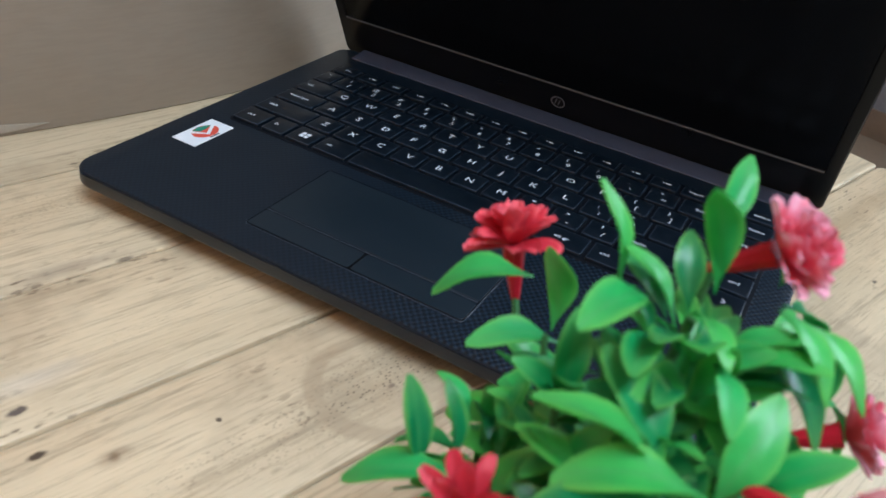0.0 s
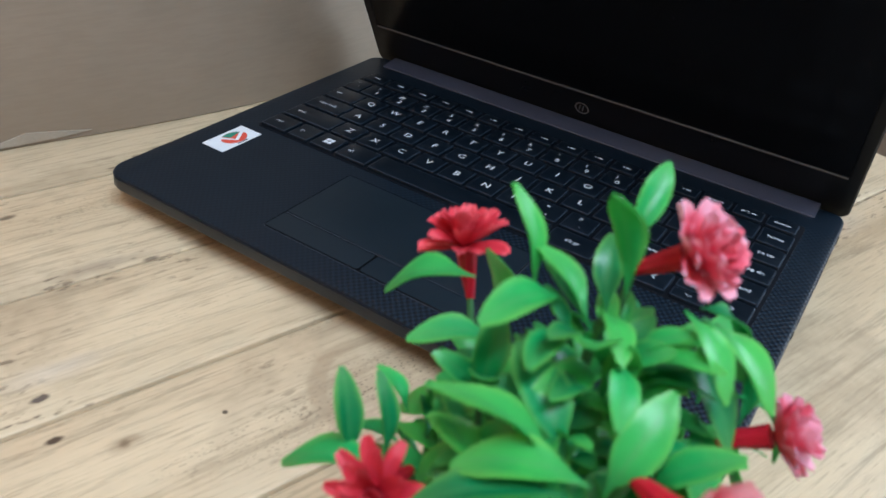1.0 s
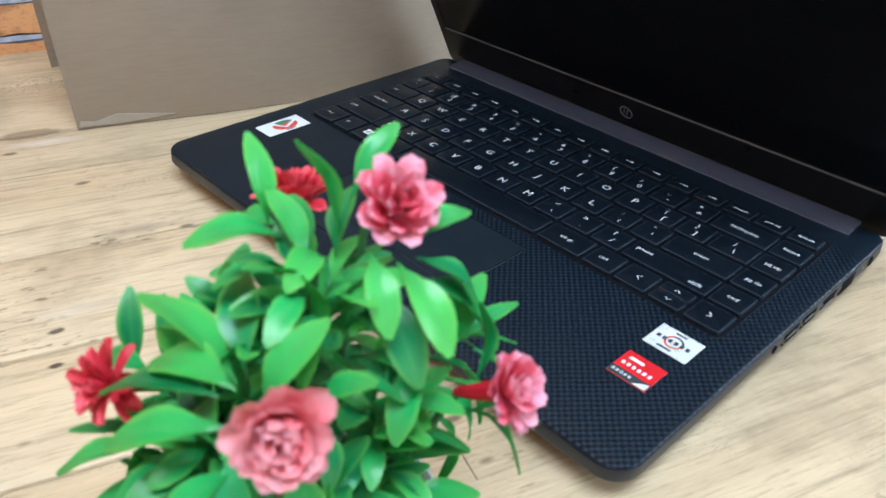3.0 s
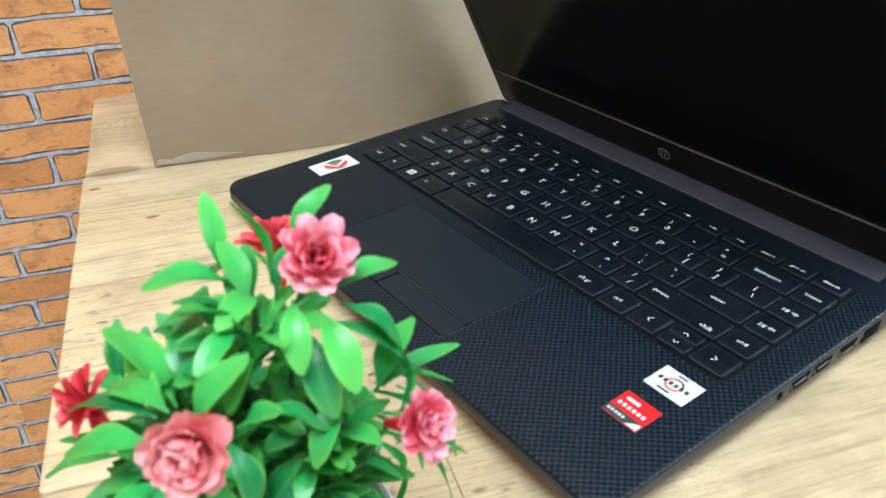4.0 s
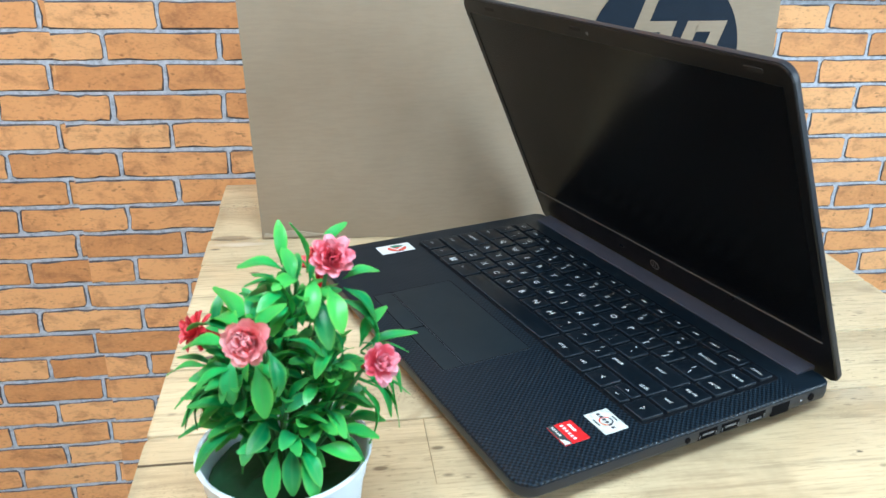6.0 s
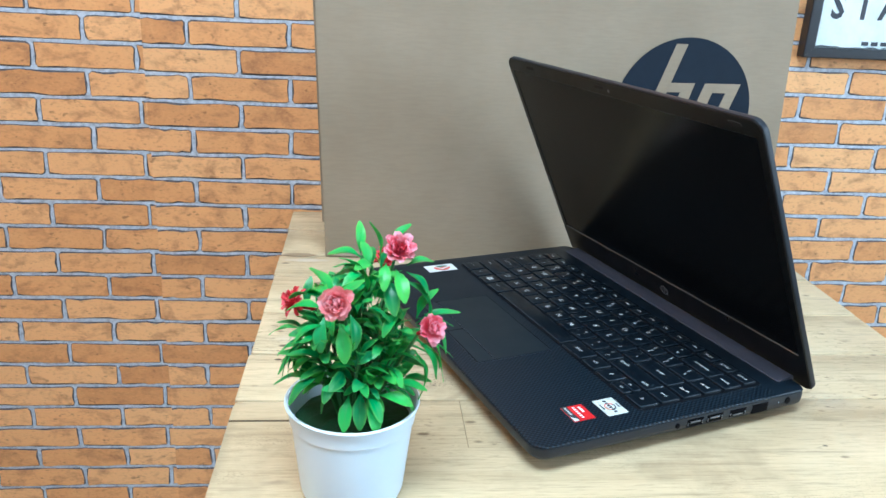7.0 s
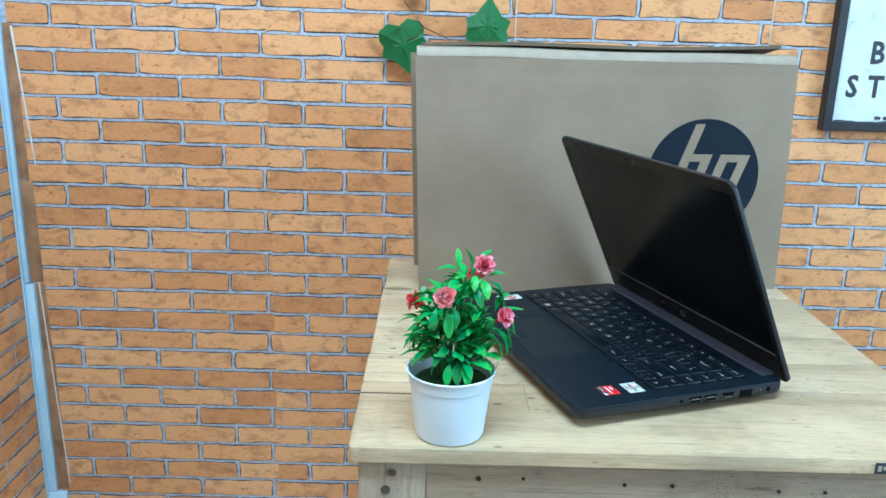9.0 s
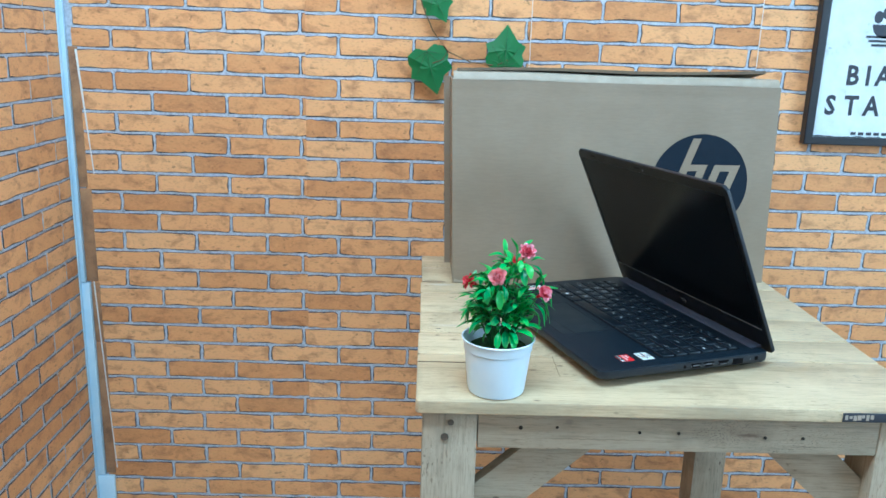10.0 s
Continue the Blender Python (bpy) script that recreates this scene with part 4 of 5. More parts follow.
port("network_port", 0.1750, 0.0150, 0.0128, 0.0072, None, "dark network socket")
port("video_port", 0.1545, 0.0150, 0.0136, 0.0054, (-0.0021, -0.0012), "video socket")
port("data_port", 0.1338, 0.0142, 0.0136, 0.0058, (-0.0003, 0.0010), "data socket with a pale tongue")
port("data_port", 0.1165, 0.0142, 0.0136, 0.0058, (-0.0003, 0.0010), "data socket with a pale tongue")
for name, y, r in (("power_socket", 0.2012, 0.0026), ("audio_socket", 0.1010, 0.0019), ("charge_light", 0.1925, 0.0005)):
    part(name, disc(r, -0.002, 0.0007, 20), MAT_GAP if r > 0.001 else MAT_LEGEND_DIM, laptop, m=pose(SIDE, y, 0.0138, 0, 90, 0))

# stickers on the palm rest
SZ = DZ + 0.0003


def sticker(x0, y0, x1, y1, mat, label):
    return part("sticker", slab(x0, y0, x1, y1, DZ - 0.0001, SZ, 0.0004, 0.00008), mat, laptop, label)


def mark(parent, name, mat, loop, dz=0.00015, m=None):
    bm = bmesh.new()
    lo = [bm.verts.new((x, y, 0)) for x, y in loop]
    hi = [bm.verts.new((x, y, dz)) for x, y in loop]
    bm.faces.new(hi)
    bm.faces.new(lo[::-1])
    for i in range(len(loop)):
        bm.faces.new((lo[i], lo[(i + 1) % len(loop)], hi[(i + 1) % len(loop)], hi[i]))
    return part(name, bm, mat, parent, m=(m or Matrix.Identity(4)), smooth=False)


def rect(x0, y0, x1, y1):
    return [(x0, y0), (x1, y0), (x1, y1), (x0, y1)]


s1 = sticker(0.0385, 0.0437, 0.0545, 0.0735, MAT_WHITE, "white sticker with a red and green round emblem")
mid = pose(0.0465, 0.0600, SZ, 0, 0, 90)
oval = [(0.0082 * math.cos(i * math.pi / 16), 0.0060 * math.sin(i * math.pi / 16)) for i in range(32)]
mark(s1, "emblem_disc", MAT_SALMON, oval, 0.00010, mid)
mark(s1, "emblem_field", MAT_GREEN, [(-0.0022, 0.0012), (0.0075, 0.0024), (0.0050, 0.0046), (0.0, 0.0060), (-0.0046, 0.0050)], 0.00016, mid)
mark(s1, "emblem_tick", MAT_WHITE, [(-0.0050, 0.0046), (-0.0012, -0.0022), (0.0076, 0.0030), (0.0082, 0.0012), (-0.0010, -0.0042), (-0.0068, 0.0034)], 0.00022, mid)
mark(s1, "caption_bar", MAT_INK, rect(-0.0035, -0.0071, 0.0035, -0.0063), 0.0001, pose(0.0465, 0.0600, SZ, 0, 0, 90))
s2 = sticker(0.3118, 0.0568, 0.3322, 0.0730, MAT_SILVER, "silver processor sticker with a red and amber ring")
c2 = pose(0.3220, 0.0649, SZ)
ring = [(0.0042 * math.cos(i * math.pi / 14), 0.0042 * math.sin(i * math.pi / 14)) for i in range(29)]
ring_in = [(0.0033 * math.cos(i * math.pi / 14), 0.0033 * math.sin(i * math.pi / 14)) for i in range(29)]
mark(s2, "ring", MAT_SALMON, ring[9:22] + ring_in[9:22][::-1], 0.0001, c2)
mark(s2, "ring", MAT_AMBER, ring[21:28] + ring_in[21:28][::-1], 0.0001, c2)
mark(s2, "ring", MAT_INK, ring[0:10] + ring_in[0:10][::-1], 0.0001, c2)
for k in range(6):
    mark(s2, "print_bar", MAT_INK, rect(-0.0080 + k * 0.00275, -0.0012, -0.0063 + k * 0.00275, 0.0010), 0.00018, c2)
mark(s2, "print_bar", MAT_INK, rect(-0.0025, 0.0056, 0.0025, 0.0066), 0.0001, c2)
mark(s2, "print_bar", MAT_SLATE, rect(-0.0045, -0.0064, 0.0020, -0.0053), 0.0001, c2)
s3 = sticker(0.3122, 0.0308, 0.3305, 0.0476, MAT_RED, "red graphics sticker with white bars and a dark foot")
c3 = pose(0.3213, 0.0392, SZ)
mark(s3, "foot_band", MAT_SLATE, rect(-0.0090, -0.0082, 0.0090, -0.0035), 0.0001, c3)
mark(s3, "print_bar", MAT_WHITE, rect(-0.0062, 0.0036, 0.0005, 0.0054), 0.0001, c3)
for k in range(6):
    mark(s3, "print_bar", MAT_WHITE, rect(-0.0072 + k * 0.0025, -0.0008, -0.0058 + k * 0.0025, 0.0012), 0.0001, c3)
for k in range(5):
    mark(s3, "print_bar", MAT_SILVER, rect(-0.0078 + k * 0.0019, -0.0064, -0.0066 + k * 0.0019, -0.0050), 0.0002, c3)
mark(s3, "glint_patch", MAT_SILVER, [(0.0030, -0.0080), (0.0088, -0.0080), (0.0088, -0.0040), (0.0060, -0.0052)], 0.0002, c3)

# ---- artificial plant in a white pot ----
POT = (-0.0085, -0.3385)
plant = thing("potted_plant", "artificial plant with pink and red flowers in white plastic pot", "potted plant", pose(POT[0], POT[1], TOP))
profile = ((0.0270, 0.0), (0.0300, 0.0010), (0.0308, 0.0035), (0.0352, 0.0440), (0.0356, 0.0480), (0.0366, 0.0490), (0.0376, 0.0580), (0.0390, 0.0590), (0.0394, 0.0604), (0.0386, 0.0612), (0.0372, 0.0606), (0.0362, 0.0560), (0.0350, 0.0470), (0.0338, 0.0400))
part("pot", lathe(profile, 56), MAT_POT, plant, "tapered white plastic flower pot")
rnd = random.Random(11)
moss = bmesh.new()
rings = []
for k in range(7):
    r = 0.0345 * k / 6
    rings.append([moss.verts.new((r * math.cos(a), r * math.sin(a), 0.047 + 0.006 * (1 - (k / 6) ** 2) + rnd.uniform(-0.0018, 0.0018))) for a in (2 * math.pi * i / 26 for i in range(26))] if k else [moss.verts.new((0, 0, 0.053))])
for i in range(26):
    moss.faces.new((rings[0][0], rings[1][i], rings[1][(i + 1) % 26]))
for a, b in zip(rings[1:], rings[2:]):
    for i in range(26):
        moss.faces.new((a[i], b[i], b[(i + 1) % 26], a[(i + 1) % 26]))
part("moss", moss, MAT_MOSS, plant, "dark green filling inside the pot")


def leaf_mesh(length, width, droop, fold, twist=0.0, tip=1.0):
    """A blade along +X, folded along its rib and drooping towards the tip."""
    bm = bmesh.new()
    store_rim = bm.verts.layers.float.new("rim")
    store_along = bm.verts.layers.float.new("along")
    rows = []
    steps = 9
    for i in range(steps + 1):
        u = i / steps
        half = width / 2 * max(0.10, math.sin(math.pi * min(u, 0.985) ** 1.32) ** 0.62) * min(1.0, 0.28 + 1.9 * u)
        x = length * u
        z = droop * length * u * u * -1 + 0.10 * length * math.sin(math.pi * u)
        row = []
        for s in (-1.0, -0.55, 0.0, 0.55, 1.0):
            y = s * half
            v = bm.verts.new((x, y, z + fold * abs(y) + twist * y * u + 0.0003 * math.sin(9 * u + 3 * s)))
            v[store_rim], v[store_along] = abs(s), u
            row.append(v)
        rows.append(row)
    for a, b in zip(rows, rows[1:]):
        for k in range(4):
            bm.faces.new((a[k], b[k], b[k + 1], a[k + 1]))
    back = bmesh.ops.duplicate(bm, geom=bm.faces[:] + bm.verts[:] + bm.edges[:])["geom"]
    bmesh.ops.translate(bm, vec=(0, 0, -0.0003), verts=[g for g in back if isinstance(g, bmesh.types.BMVert)])
    bmesh.ops.reverse_faces(bm, faces=[g for g in back if isinstance(g, bmesh.types.BMFace)])
    me = bpy.data.meshes.new("leaf")
    bm.to_mesh(me)
    bm.free()
    me.materials.append(MAT_LEAF)
    for p in me.polygons:
        p.use_smooth = True
    return me


LEAF_LONG = (0.0225, 0.0200, 0.0190, 0.0210, 0.0230)
LEAVES = [leaf_mesh(0.0225, 0.0084, 0.10, 0.24, 0.1), leaf_mesh(0.0200, 0.0080, 0.24, 0.24, -0.2), leaf_mesh(0.0190, 0.0056, 0.05, 0.25, 0.15), leaf_mesh(0.0210, 0.0080, 0.34, 0.12, 0.3), leaf_mesh(0.0230, 0.0042, 0.40, 0.32, -0.1)]


def leaf(at, way, roll=0.0, kind=0, size=1.0, filler=True):
    """A leaf from a point, growing along a direction; fillers stay inside the crown."""
    d = Vector(way).normalized()
    end = Vector(at) + d * LEAF_LONG[kind] * size
    if filler and end.z > 0.100 and math.hypot(end.x, end.y + 0.006) > 0.036 - (end.z - 0.100) * 0.34:
        return
    up = Vector((0, 0, 1)) if abs(d.z) < 0.95 else Vector((1, 0, 0))
    y = up.cross(d).normalized()
    z = d.cross(y)
    m = Matrix((d, y, z)).transposed().to_4x4()
    ob = new("leaf", LEAVES[kind])
    ob.parent = plant
    ob.matrix_basis = Matrix.Translation(at) @ m @ Matrix.Rotation(radians(roll), 4, "X") @ Matrix.Scale(size, 4)


def sprig(base, tip, pairs, spread, size, kinds=(0, 1, 3), bend=0.0):
    """A stem with leaves in twos and threes along it and a tuft at the end."""
    b, t = Vector(base), Vector(tip)
    side = Vector((rnd.uniform(-1, 1), rnd.uniform(-1, 1), 0)) * 0.004
    pts = [b.lerp(t, u) + side * math.sin(math.pi * u) + Vector((0, 0, bend * math.sin(math.pi * u))) for u in (0, 0.2, 0.4, 0.6, 0.8, 1)]
    part("stem", tube(pts, [0.0013, 0.0012, 0.0011, 0.001, 0.0009, 0.0007], 6), MAT_STEM, plant)
    axis = (t - pts[3]).normalized()
    u0 = axis.orthogonal().normalized()
    v0 = axis.cross(u0)
    phase = rnd.uniform(0, 360)
    for k in range(pairs):
        f = 1.0 - 0.22 * k
        at = pts[0].lerp(pts[5], f) + side * math.sin(math.pi * f) + Vector((0, 0, bend * math.sin(math.pi * f)))
        for j in range(3):
            a = radians(phase + k * 62 + j * 120 + rnd.uniform(-22, 22))
            lean = rnd.uniform(0.55, 1.0) * (0.55 if k == 0 else 1.0) * spread
            way = axis + lean * 1.5 * (math.cos(a) * u0 + math.sin(a) * v0)
            way = way - Vector((0, 0, 0.35 if k else 0.0))
            leaf(at, way, rnd.uniform(-25, 25), rnd.choice(kinds), size * rnd.uniform(0.8, 1.12))


# crown of sprigs: tips placed over a rounded cone, lower ones reaching out
for k in range(9):
    a = 2 * math.pi * k / 9 + rnd.uniform(-0.2, 0.2)
    r = rnd.uniform(0.018, 0.028)
    sprig((0.008 * math.cos(a), 0.008 * math.sin(a), 0.05), (r * math.cos(a), r * math.sin(a), rnd.uniform(0.070, 0.084)), 2, 0.75, 0.84, (1, 3, 2), 0.004)
for k in range(11):
    a = 2 * math.pi * (k + 0.5) / 11 + rnd.uniform(-0.2, 0.2)
    r = rnd.uniform(0.022, 0.031)
    sprig((0.006 * math.cos(a), 0.006 * math.sin(a), 0.05), (r * math.cos(a), r * math.sin(a), rnd.uniform(0.092, 0.114)), 3, 0.70, 0.88, (0, 1, 3, 2), 0.004)
for k in range(6):
    a = 2 * math.pi * k / 6 + 0.4 + rnd.uniform(-0.2, 0.2)
    r = rnd.uniform(0.008, 0.019)
    sprig((0.004 * math.cos(a), 0.004 * math.sin(a), 0.05), (r * math.cos(a), r * math.sin(a) + 0.004, rnd.uniform(0.116, 0.130)), 3, 0.72, 0.80, (0, 1, 2), 0.0)
# single leaves between the sprigs, most of them rising
for k in range(60):
    h = 0.070 + 0.074 * ((k + rnd.random()) / 60)
    a = k * 2.399 + rnd.uniform(-0.4, 0.4)
    r = (0.036 * (1 - (h - 0.066) / 0.098) ** 0.8 + 0.004) * rnd.uniform(0.45, 0.85)
    b = a + rnd.uniform(-0.8, 0.8)
    leaf((r * math.cos(a), r * math.sin(a) - 0.002, h), (math.cos(b), math.sin(b), rnd.uniform(-0.25, 1.5)), rnd.uniform(-60, 60), rnd.choice((0, 1, 2, 3)), rnd.uniform(0.70, 0.98))
# small leaves hanging inside the rim
for k in range(10):
    a = 2 * math.pi * k / 10 + rnd.uniform(-0.25, 0.25)
    leaf((0.014 * math.cos(a), 0.014 * math.sin(a), 0.070), (math.cos(a), math.sin(a), rnd.uniform(-0.9, -0.3)), rnd.uniform(-25, 25), rnd.choice((0, 3)), rnd.uniform(0.62, 0.86))
# thin drooping blades at the sides
for k in range(6):
    a = rnd.choice((0.0, math.pi)) + rnd.uniform(-0.8, 0.8)
    r = rnd.uniform(0.018, 0.030)
    leaf((r * math.cos(a), r * math.sin(a), rnd.uniform(0.072, 0.098)), (math.cos(a), math.sin(a), rnd.uniform(-0.55, 0.35)), rnd.uniform(-20, 20), 4, rnd.uniform(0.7, 1.0))


# leaves that stand clear of the crown
def clear_leaf(base, tip, kind, roll=0.0):
    b, t = Vector(base) - Vector((POT[0], POT[1], TOP)), Vector(tip) - Vector((POT[0], POT[1], TOP))
    leaf(b, t - b, roll, kind, (t - b).length / LEAF_LONG[kind], False)


part("stem", tube([(0.003, 0.0, 0.05), (0.004, -0.001, 0.10), (0.010, -0.003, 0.144)], 0.001, 6), MAT_STEM, plant)
part("stem", tube([(-0.002, 0.002, 0.05), (0.002, 0.001, 0.10), (0.006, 0.001, 0.140)], 0.001, 6), MAT_STEM, plant)
# the three at the top, the whorl under the upper flower, the whorl round the rose, the rest
clear_leaf((-0.005, -0.33, 0.896), (-0.0055, -0.3225, 0.914), 2, 8)
clear_leaf((0.0105, -0.337, 0.903), (0.022, -0.333, 0.9165), 2, 15)
clear_leaf((0.006, -0.342, 0.898), (0.001, -0.3385, 0.919), 2, 12)
clear_leaf((0.02, -0.349, 0.894), (0.0345, -0.3545, 0.885), 1, 5)
clear_leaf((0.018, -0.35, 0.89), (0.037, -0.356, 0.878), 1, 0)
clear_leaf((0.02, -0.347, 0.897), (0.0345, -0.343, 0.901), 1, 15)
clear_leaf((0.009, -0.352, 0.9), (0.0075, -0.367, 0.893), 1, 0)
clear_leaf((0.014, -0.353, 0.897), (0.019, -0.37, 0.886), 0, 0)
clear_leaf((0.011, -0.351, 0.891), (0.013, -0.369, 0.88), 1, 10)
clear_leaf((-0.003, -0.335, 0.896), (-0.021, -0.335, 0.903), 1, 0)
clear_leaf((-0.003, -0.338, 0.89), (-0.019, -0.344, 0.896), 0, 12)
clear_leaf((0.002, -0.34, 0.894), (-0.006, -0.353, 0.9), 1, -20)
clear_leaf((-0.003, -0.348, 0.878), (-0.003, -0.352, 0.898), 2, 20)
clear_leaf((-0.019, -0.356, 0.88), (-0.031, -0.337, 0.893), 0, 18)
clear_leaf((-0.017, -0.354, 0.88), (-0.014, -0.338, 0.894), 1, -10)
clear_leaf((-0.023, -0.36, 0.882), (-0.043, -0.344, 0.8785), 0, 10)
clear_leaf((-0.023, -0.366, 0.88), (-0.044, -0.357, 0.8765), 0, -8)
clear_leaf((-0.02, -0.362, 0.884), (-0.033, -0.344, 0.885), 1, 0)
clear_leaf((-0.016, -0.362, 0.879), (-0.006, -0.363, 0.896), 1, 30)
clear_leaf((-0.023, -0.366, 0.875), (-0.026, -0.375, 0.859), 1, 0)
clear_leaf((-0.015, -0.368, 0.873), (-0.0115, -0.3785, 0.854), 0, 5)
clear_leaf((-0.01, -0.366, 0.877), (-0.0045, -0.374, 0.861), 1, 0)
clear_leaf((-0.006, -0.364, 0.876), (-0.001, -0.372, 0.89), 1, 25)
clear_leaf((-0.004, -0.36, 0.878), (0.012, -0.364, 0.873), 0, -15)
clear_leaf((-0.022, -0.368, 0.872), (-0.04, -0.372, 0.864), 0, 0)
clear_leaf((0.018, -0.356, 0.874), (0.007, -0.369, 0.866), 0, 0)
clear_leaf((0.026, -0.352, 0.868), (0.0345, -0.348, 0.885), 1, 10)
clear_leaf((0.03, -0.36, 0.867), (0.032, -0.357, 0.885), 2, 0)
clear_leaf((0.03, -0.357, 0.873), (0.046, -0.368, 0.861), 4, 0)
clear_leaf((-0.036, -0.319, 0.858), (-0.034, -0.312, 0.876), 2, 0)
clear_leaf((-0.033, -0.327, 0.863), (-0.0465, -0.309, 0.857), 0, 0)
clear_leaf((-0.03, -0.322, 0.858), (-0.027, -0.315, 0.874), 2, 30)
clear_leaf((0.002, -0.307, 0.881), (-0.0095, -0.288, 0.875), 1, 0)
clear_leaf((0.006, -0.312, 0.868), (0.008, -0.308, 0.888), 1, 10)
clear_leaf((0.0, -0.318, 0.872), (-0.015, -0.308, 0.876), 1, 0)
clear_leaf((-0.036, -0.342, 0.857), (-0.056, -0.336, 0.851), 2, 0)
clear_leaf((-0.02, -0.362, 0.846), (-0.043, -0.362, 0.853), 0, 0)
clear_leaf((-0.008, -0.364, 0.848), (-0.024, -0.369, 0.851), 0, 20)
clear_leaf((-0.026, -0.362, 0.838), (-0.043, -0.371, 0.827), 0, 0)
clear_leaf((-0.01, -0.36, 0.825), (-0.013, -0.3735, 0.81), 0, 0)
clear_leaf((0.0, -0.36, 0.825), (0.006, -0.3735, 0.809), 0, 0)
clear_leaf((-0.004, -0.358, 0.826), (-0.004, -0.373, 0.812), 1, 0)
clear_leaf((0.006, -0.36, 0.825), (0.025, -0.366, 0.823), 0, 20)
clear_leaf((0.01, -0.356, 0.829), (0.033, -0.36, 0.829), 2, 0)
# shorter leaves that fill the heart of each sprig, most of them upright
for cx, cy, cz, wide, tall, count in ((0.010, -0.006, 0.131, 0.013, 0.024, 40), (0.002, -0.002, 0.118, 0.014, 0.022, 30), (-0.012, -0.014, 0.112, 0.013, 0.020, 30), (0.018, -0.012, 0.104, 0.012, 0.018, 26), (-0.012, 0.014, 0.100, 0.014, 0.022, 22), (0.012, 0.018, 0.100, 0.013, 0.022, 20)):
    for k in range(count):
        a, r = k * 2.399 + rnd.uniform(-0.3, 0.3), wide * math.sqrt((k + 0.5) / count)
        at = (cx + 0.6 * r * math.cos(a), cy + 0.6 * r * math.sin(a), cz + rnd.uniform(-0.5, 0.5) * tall)
        leaf(at, (math.cos(a), math.sin(a), rnd.uniform(-0.1, 1.6)), rnd.uniform(-40, 40), rnd.choice((0, 1, 1, 2)), rnd.uniform(0.55, 0.85), False)
# thin sprays that fan out at both sides
for side, root in ((-1, (-0.030, -0.345, 0.848)), (1, (0.024, -0.349, 0.852))):
    for k in range(9):
        f = k / 8
        r0 = Vector(root) + Vector((side * rnd.uniform(0, 0.006), rnd.uniform(-0.010, 0.014), rnd.uniform(-0.010, 0.010)))
        clear_leaf(r0, r0 + Vector((side * rnd.uniform(0.015, 0.022), rnd.uniform(-0.008, 0.008), 0.010 - 0.036 * f + rnd.uniform(-0.003, 0.003))), 4, rnd.uniform(-25, 25))


def flower(at, way, mat, radius, label, petals=(7, 6, 5, 3), reach=(1.0, 0.9, 0.74, 0.5), lift=(18, 42, 62, 80), slim=1.0, cup=0.30):
    """A ruffled double flower: rings of spoon-shaped petals round an axis, with a green cup."""
    bm = bmesh.new()
    store = bm.verts.layers.float.new("reach")
    for n_, q, tilt in zip(petals, reach, lift):
        for j in range(n_):
            turn = Matrix.Rotation(2 * math.pi * j / n_ + rnd.uniform(-0.2, 0.2), 3, "Z") @ Matrix.Rotation(-radians(tilt + rnd.uniform(-9, 9)), 3, "Y") @ Matrix.Rotation(rnd.uniform(-0.25, 0.25), 3, "X")
            length, width = radius * q * rnd.uniform(0.9, 1.06), radius * 0.80 * slim * (0.6 + 0.4 * q)
            rows = []
            for i in range(8):
                u = i / 7
                half = width / 2 * (0.30 + 0.70 * math.sin(math.pi / 2 * min(1.0, u / 0.62)))
                if u > 0.62:
                    half *= math.sqrt(1 - ((u - 0.62) / 0.43) ** 2)
                row = []
                for s in (-1, -0.5, 0, 0.5, 1):
                    notch = (0.03 if abs(s) == 0.5 else 0.0) * length * (u ** 4)
                    rise = cup * length * u * u - (0.30 + 0.6 * cup) * length * max(0.0, u - 0.55) ** 1.6
                    v = Vector((length * u + notch, s * half, 0.42 * half * s * s + rise + 0.05 * radius * math.sin(5 * s + j) * u))
                    vert = bm.verts.new(turn @ v + Vector((0, 0, 0.0015)))
                    vert[store] = u
                    row.append(vert)
                rows.append(row)
            for a, b in zip(rows, rows[1:]):
                for k in range(4):
                    bm.faces.new((a[k], b[k], b[k + 1], a[k + 1]))
    d = Vector(way).normalized()
    m = Matrix.Translation(Vector(at) - Vector((POT[0], POT[1], TOP))) @ d.to_track_quat("Z", "Y").to_matrix().to_4x4()
    me = bpy.data.meshes.new("flower")
    bm.to_mesh(me)
    bm.free()
    me.materials.append(mat)
    for p in me.polygons:
        p.use_smooth = True
    ob = new("flower", me)
    ob.parent = plant
    ob.matrix_basis = m
    tagged(ob, label)
    throat = part("throat", tube([(0, 0, -0.012), (0, 0, -0.006), (0, 0, 0.001)], [0.0010, 0.0019, 0.0026], 8), MAT_CRIMSON, ob)
    base = Vector(at) - Vector((POT[0], POT[1], TOP))
    foot = base - d * 0.011
    part("stem", tube([(0.2 * foot.x, 0.2 * foot.y, 0.052), (0.6 * foot.x, 0.6 * foot.y, 0.6 * foot.z + 0.015), foot], [0.0012, 0.001, 0.0009], 6), MAT_STEM, plant)
    return ob


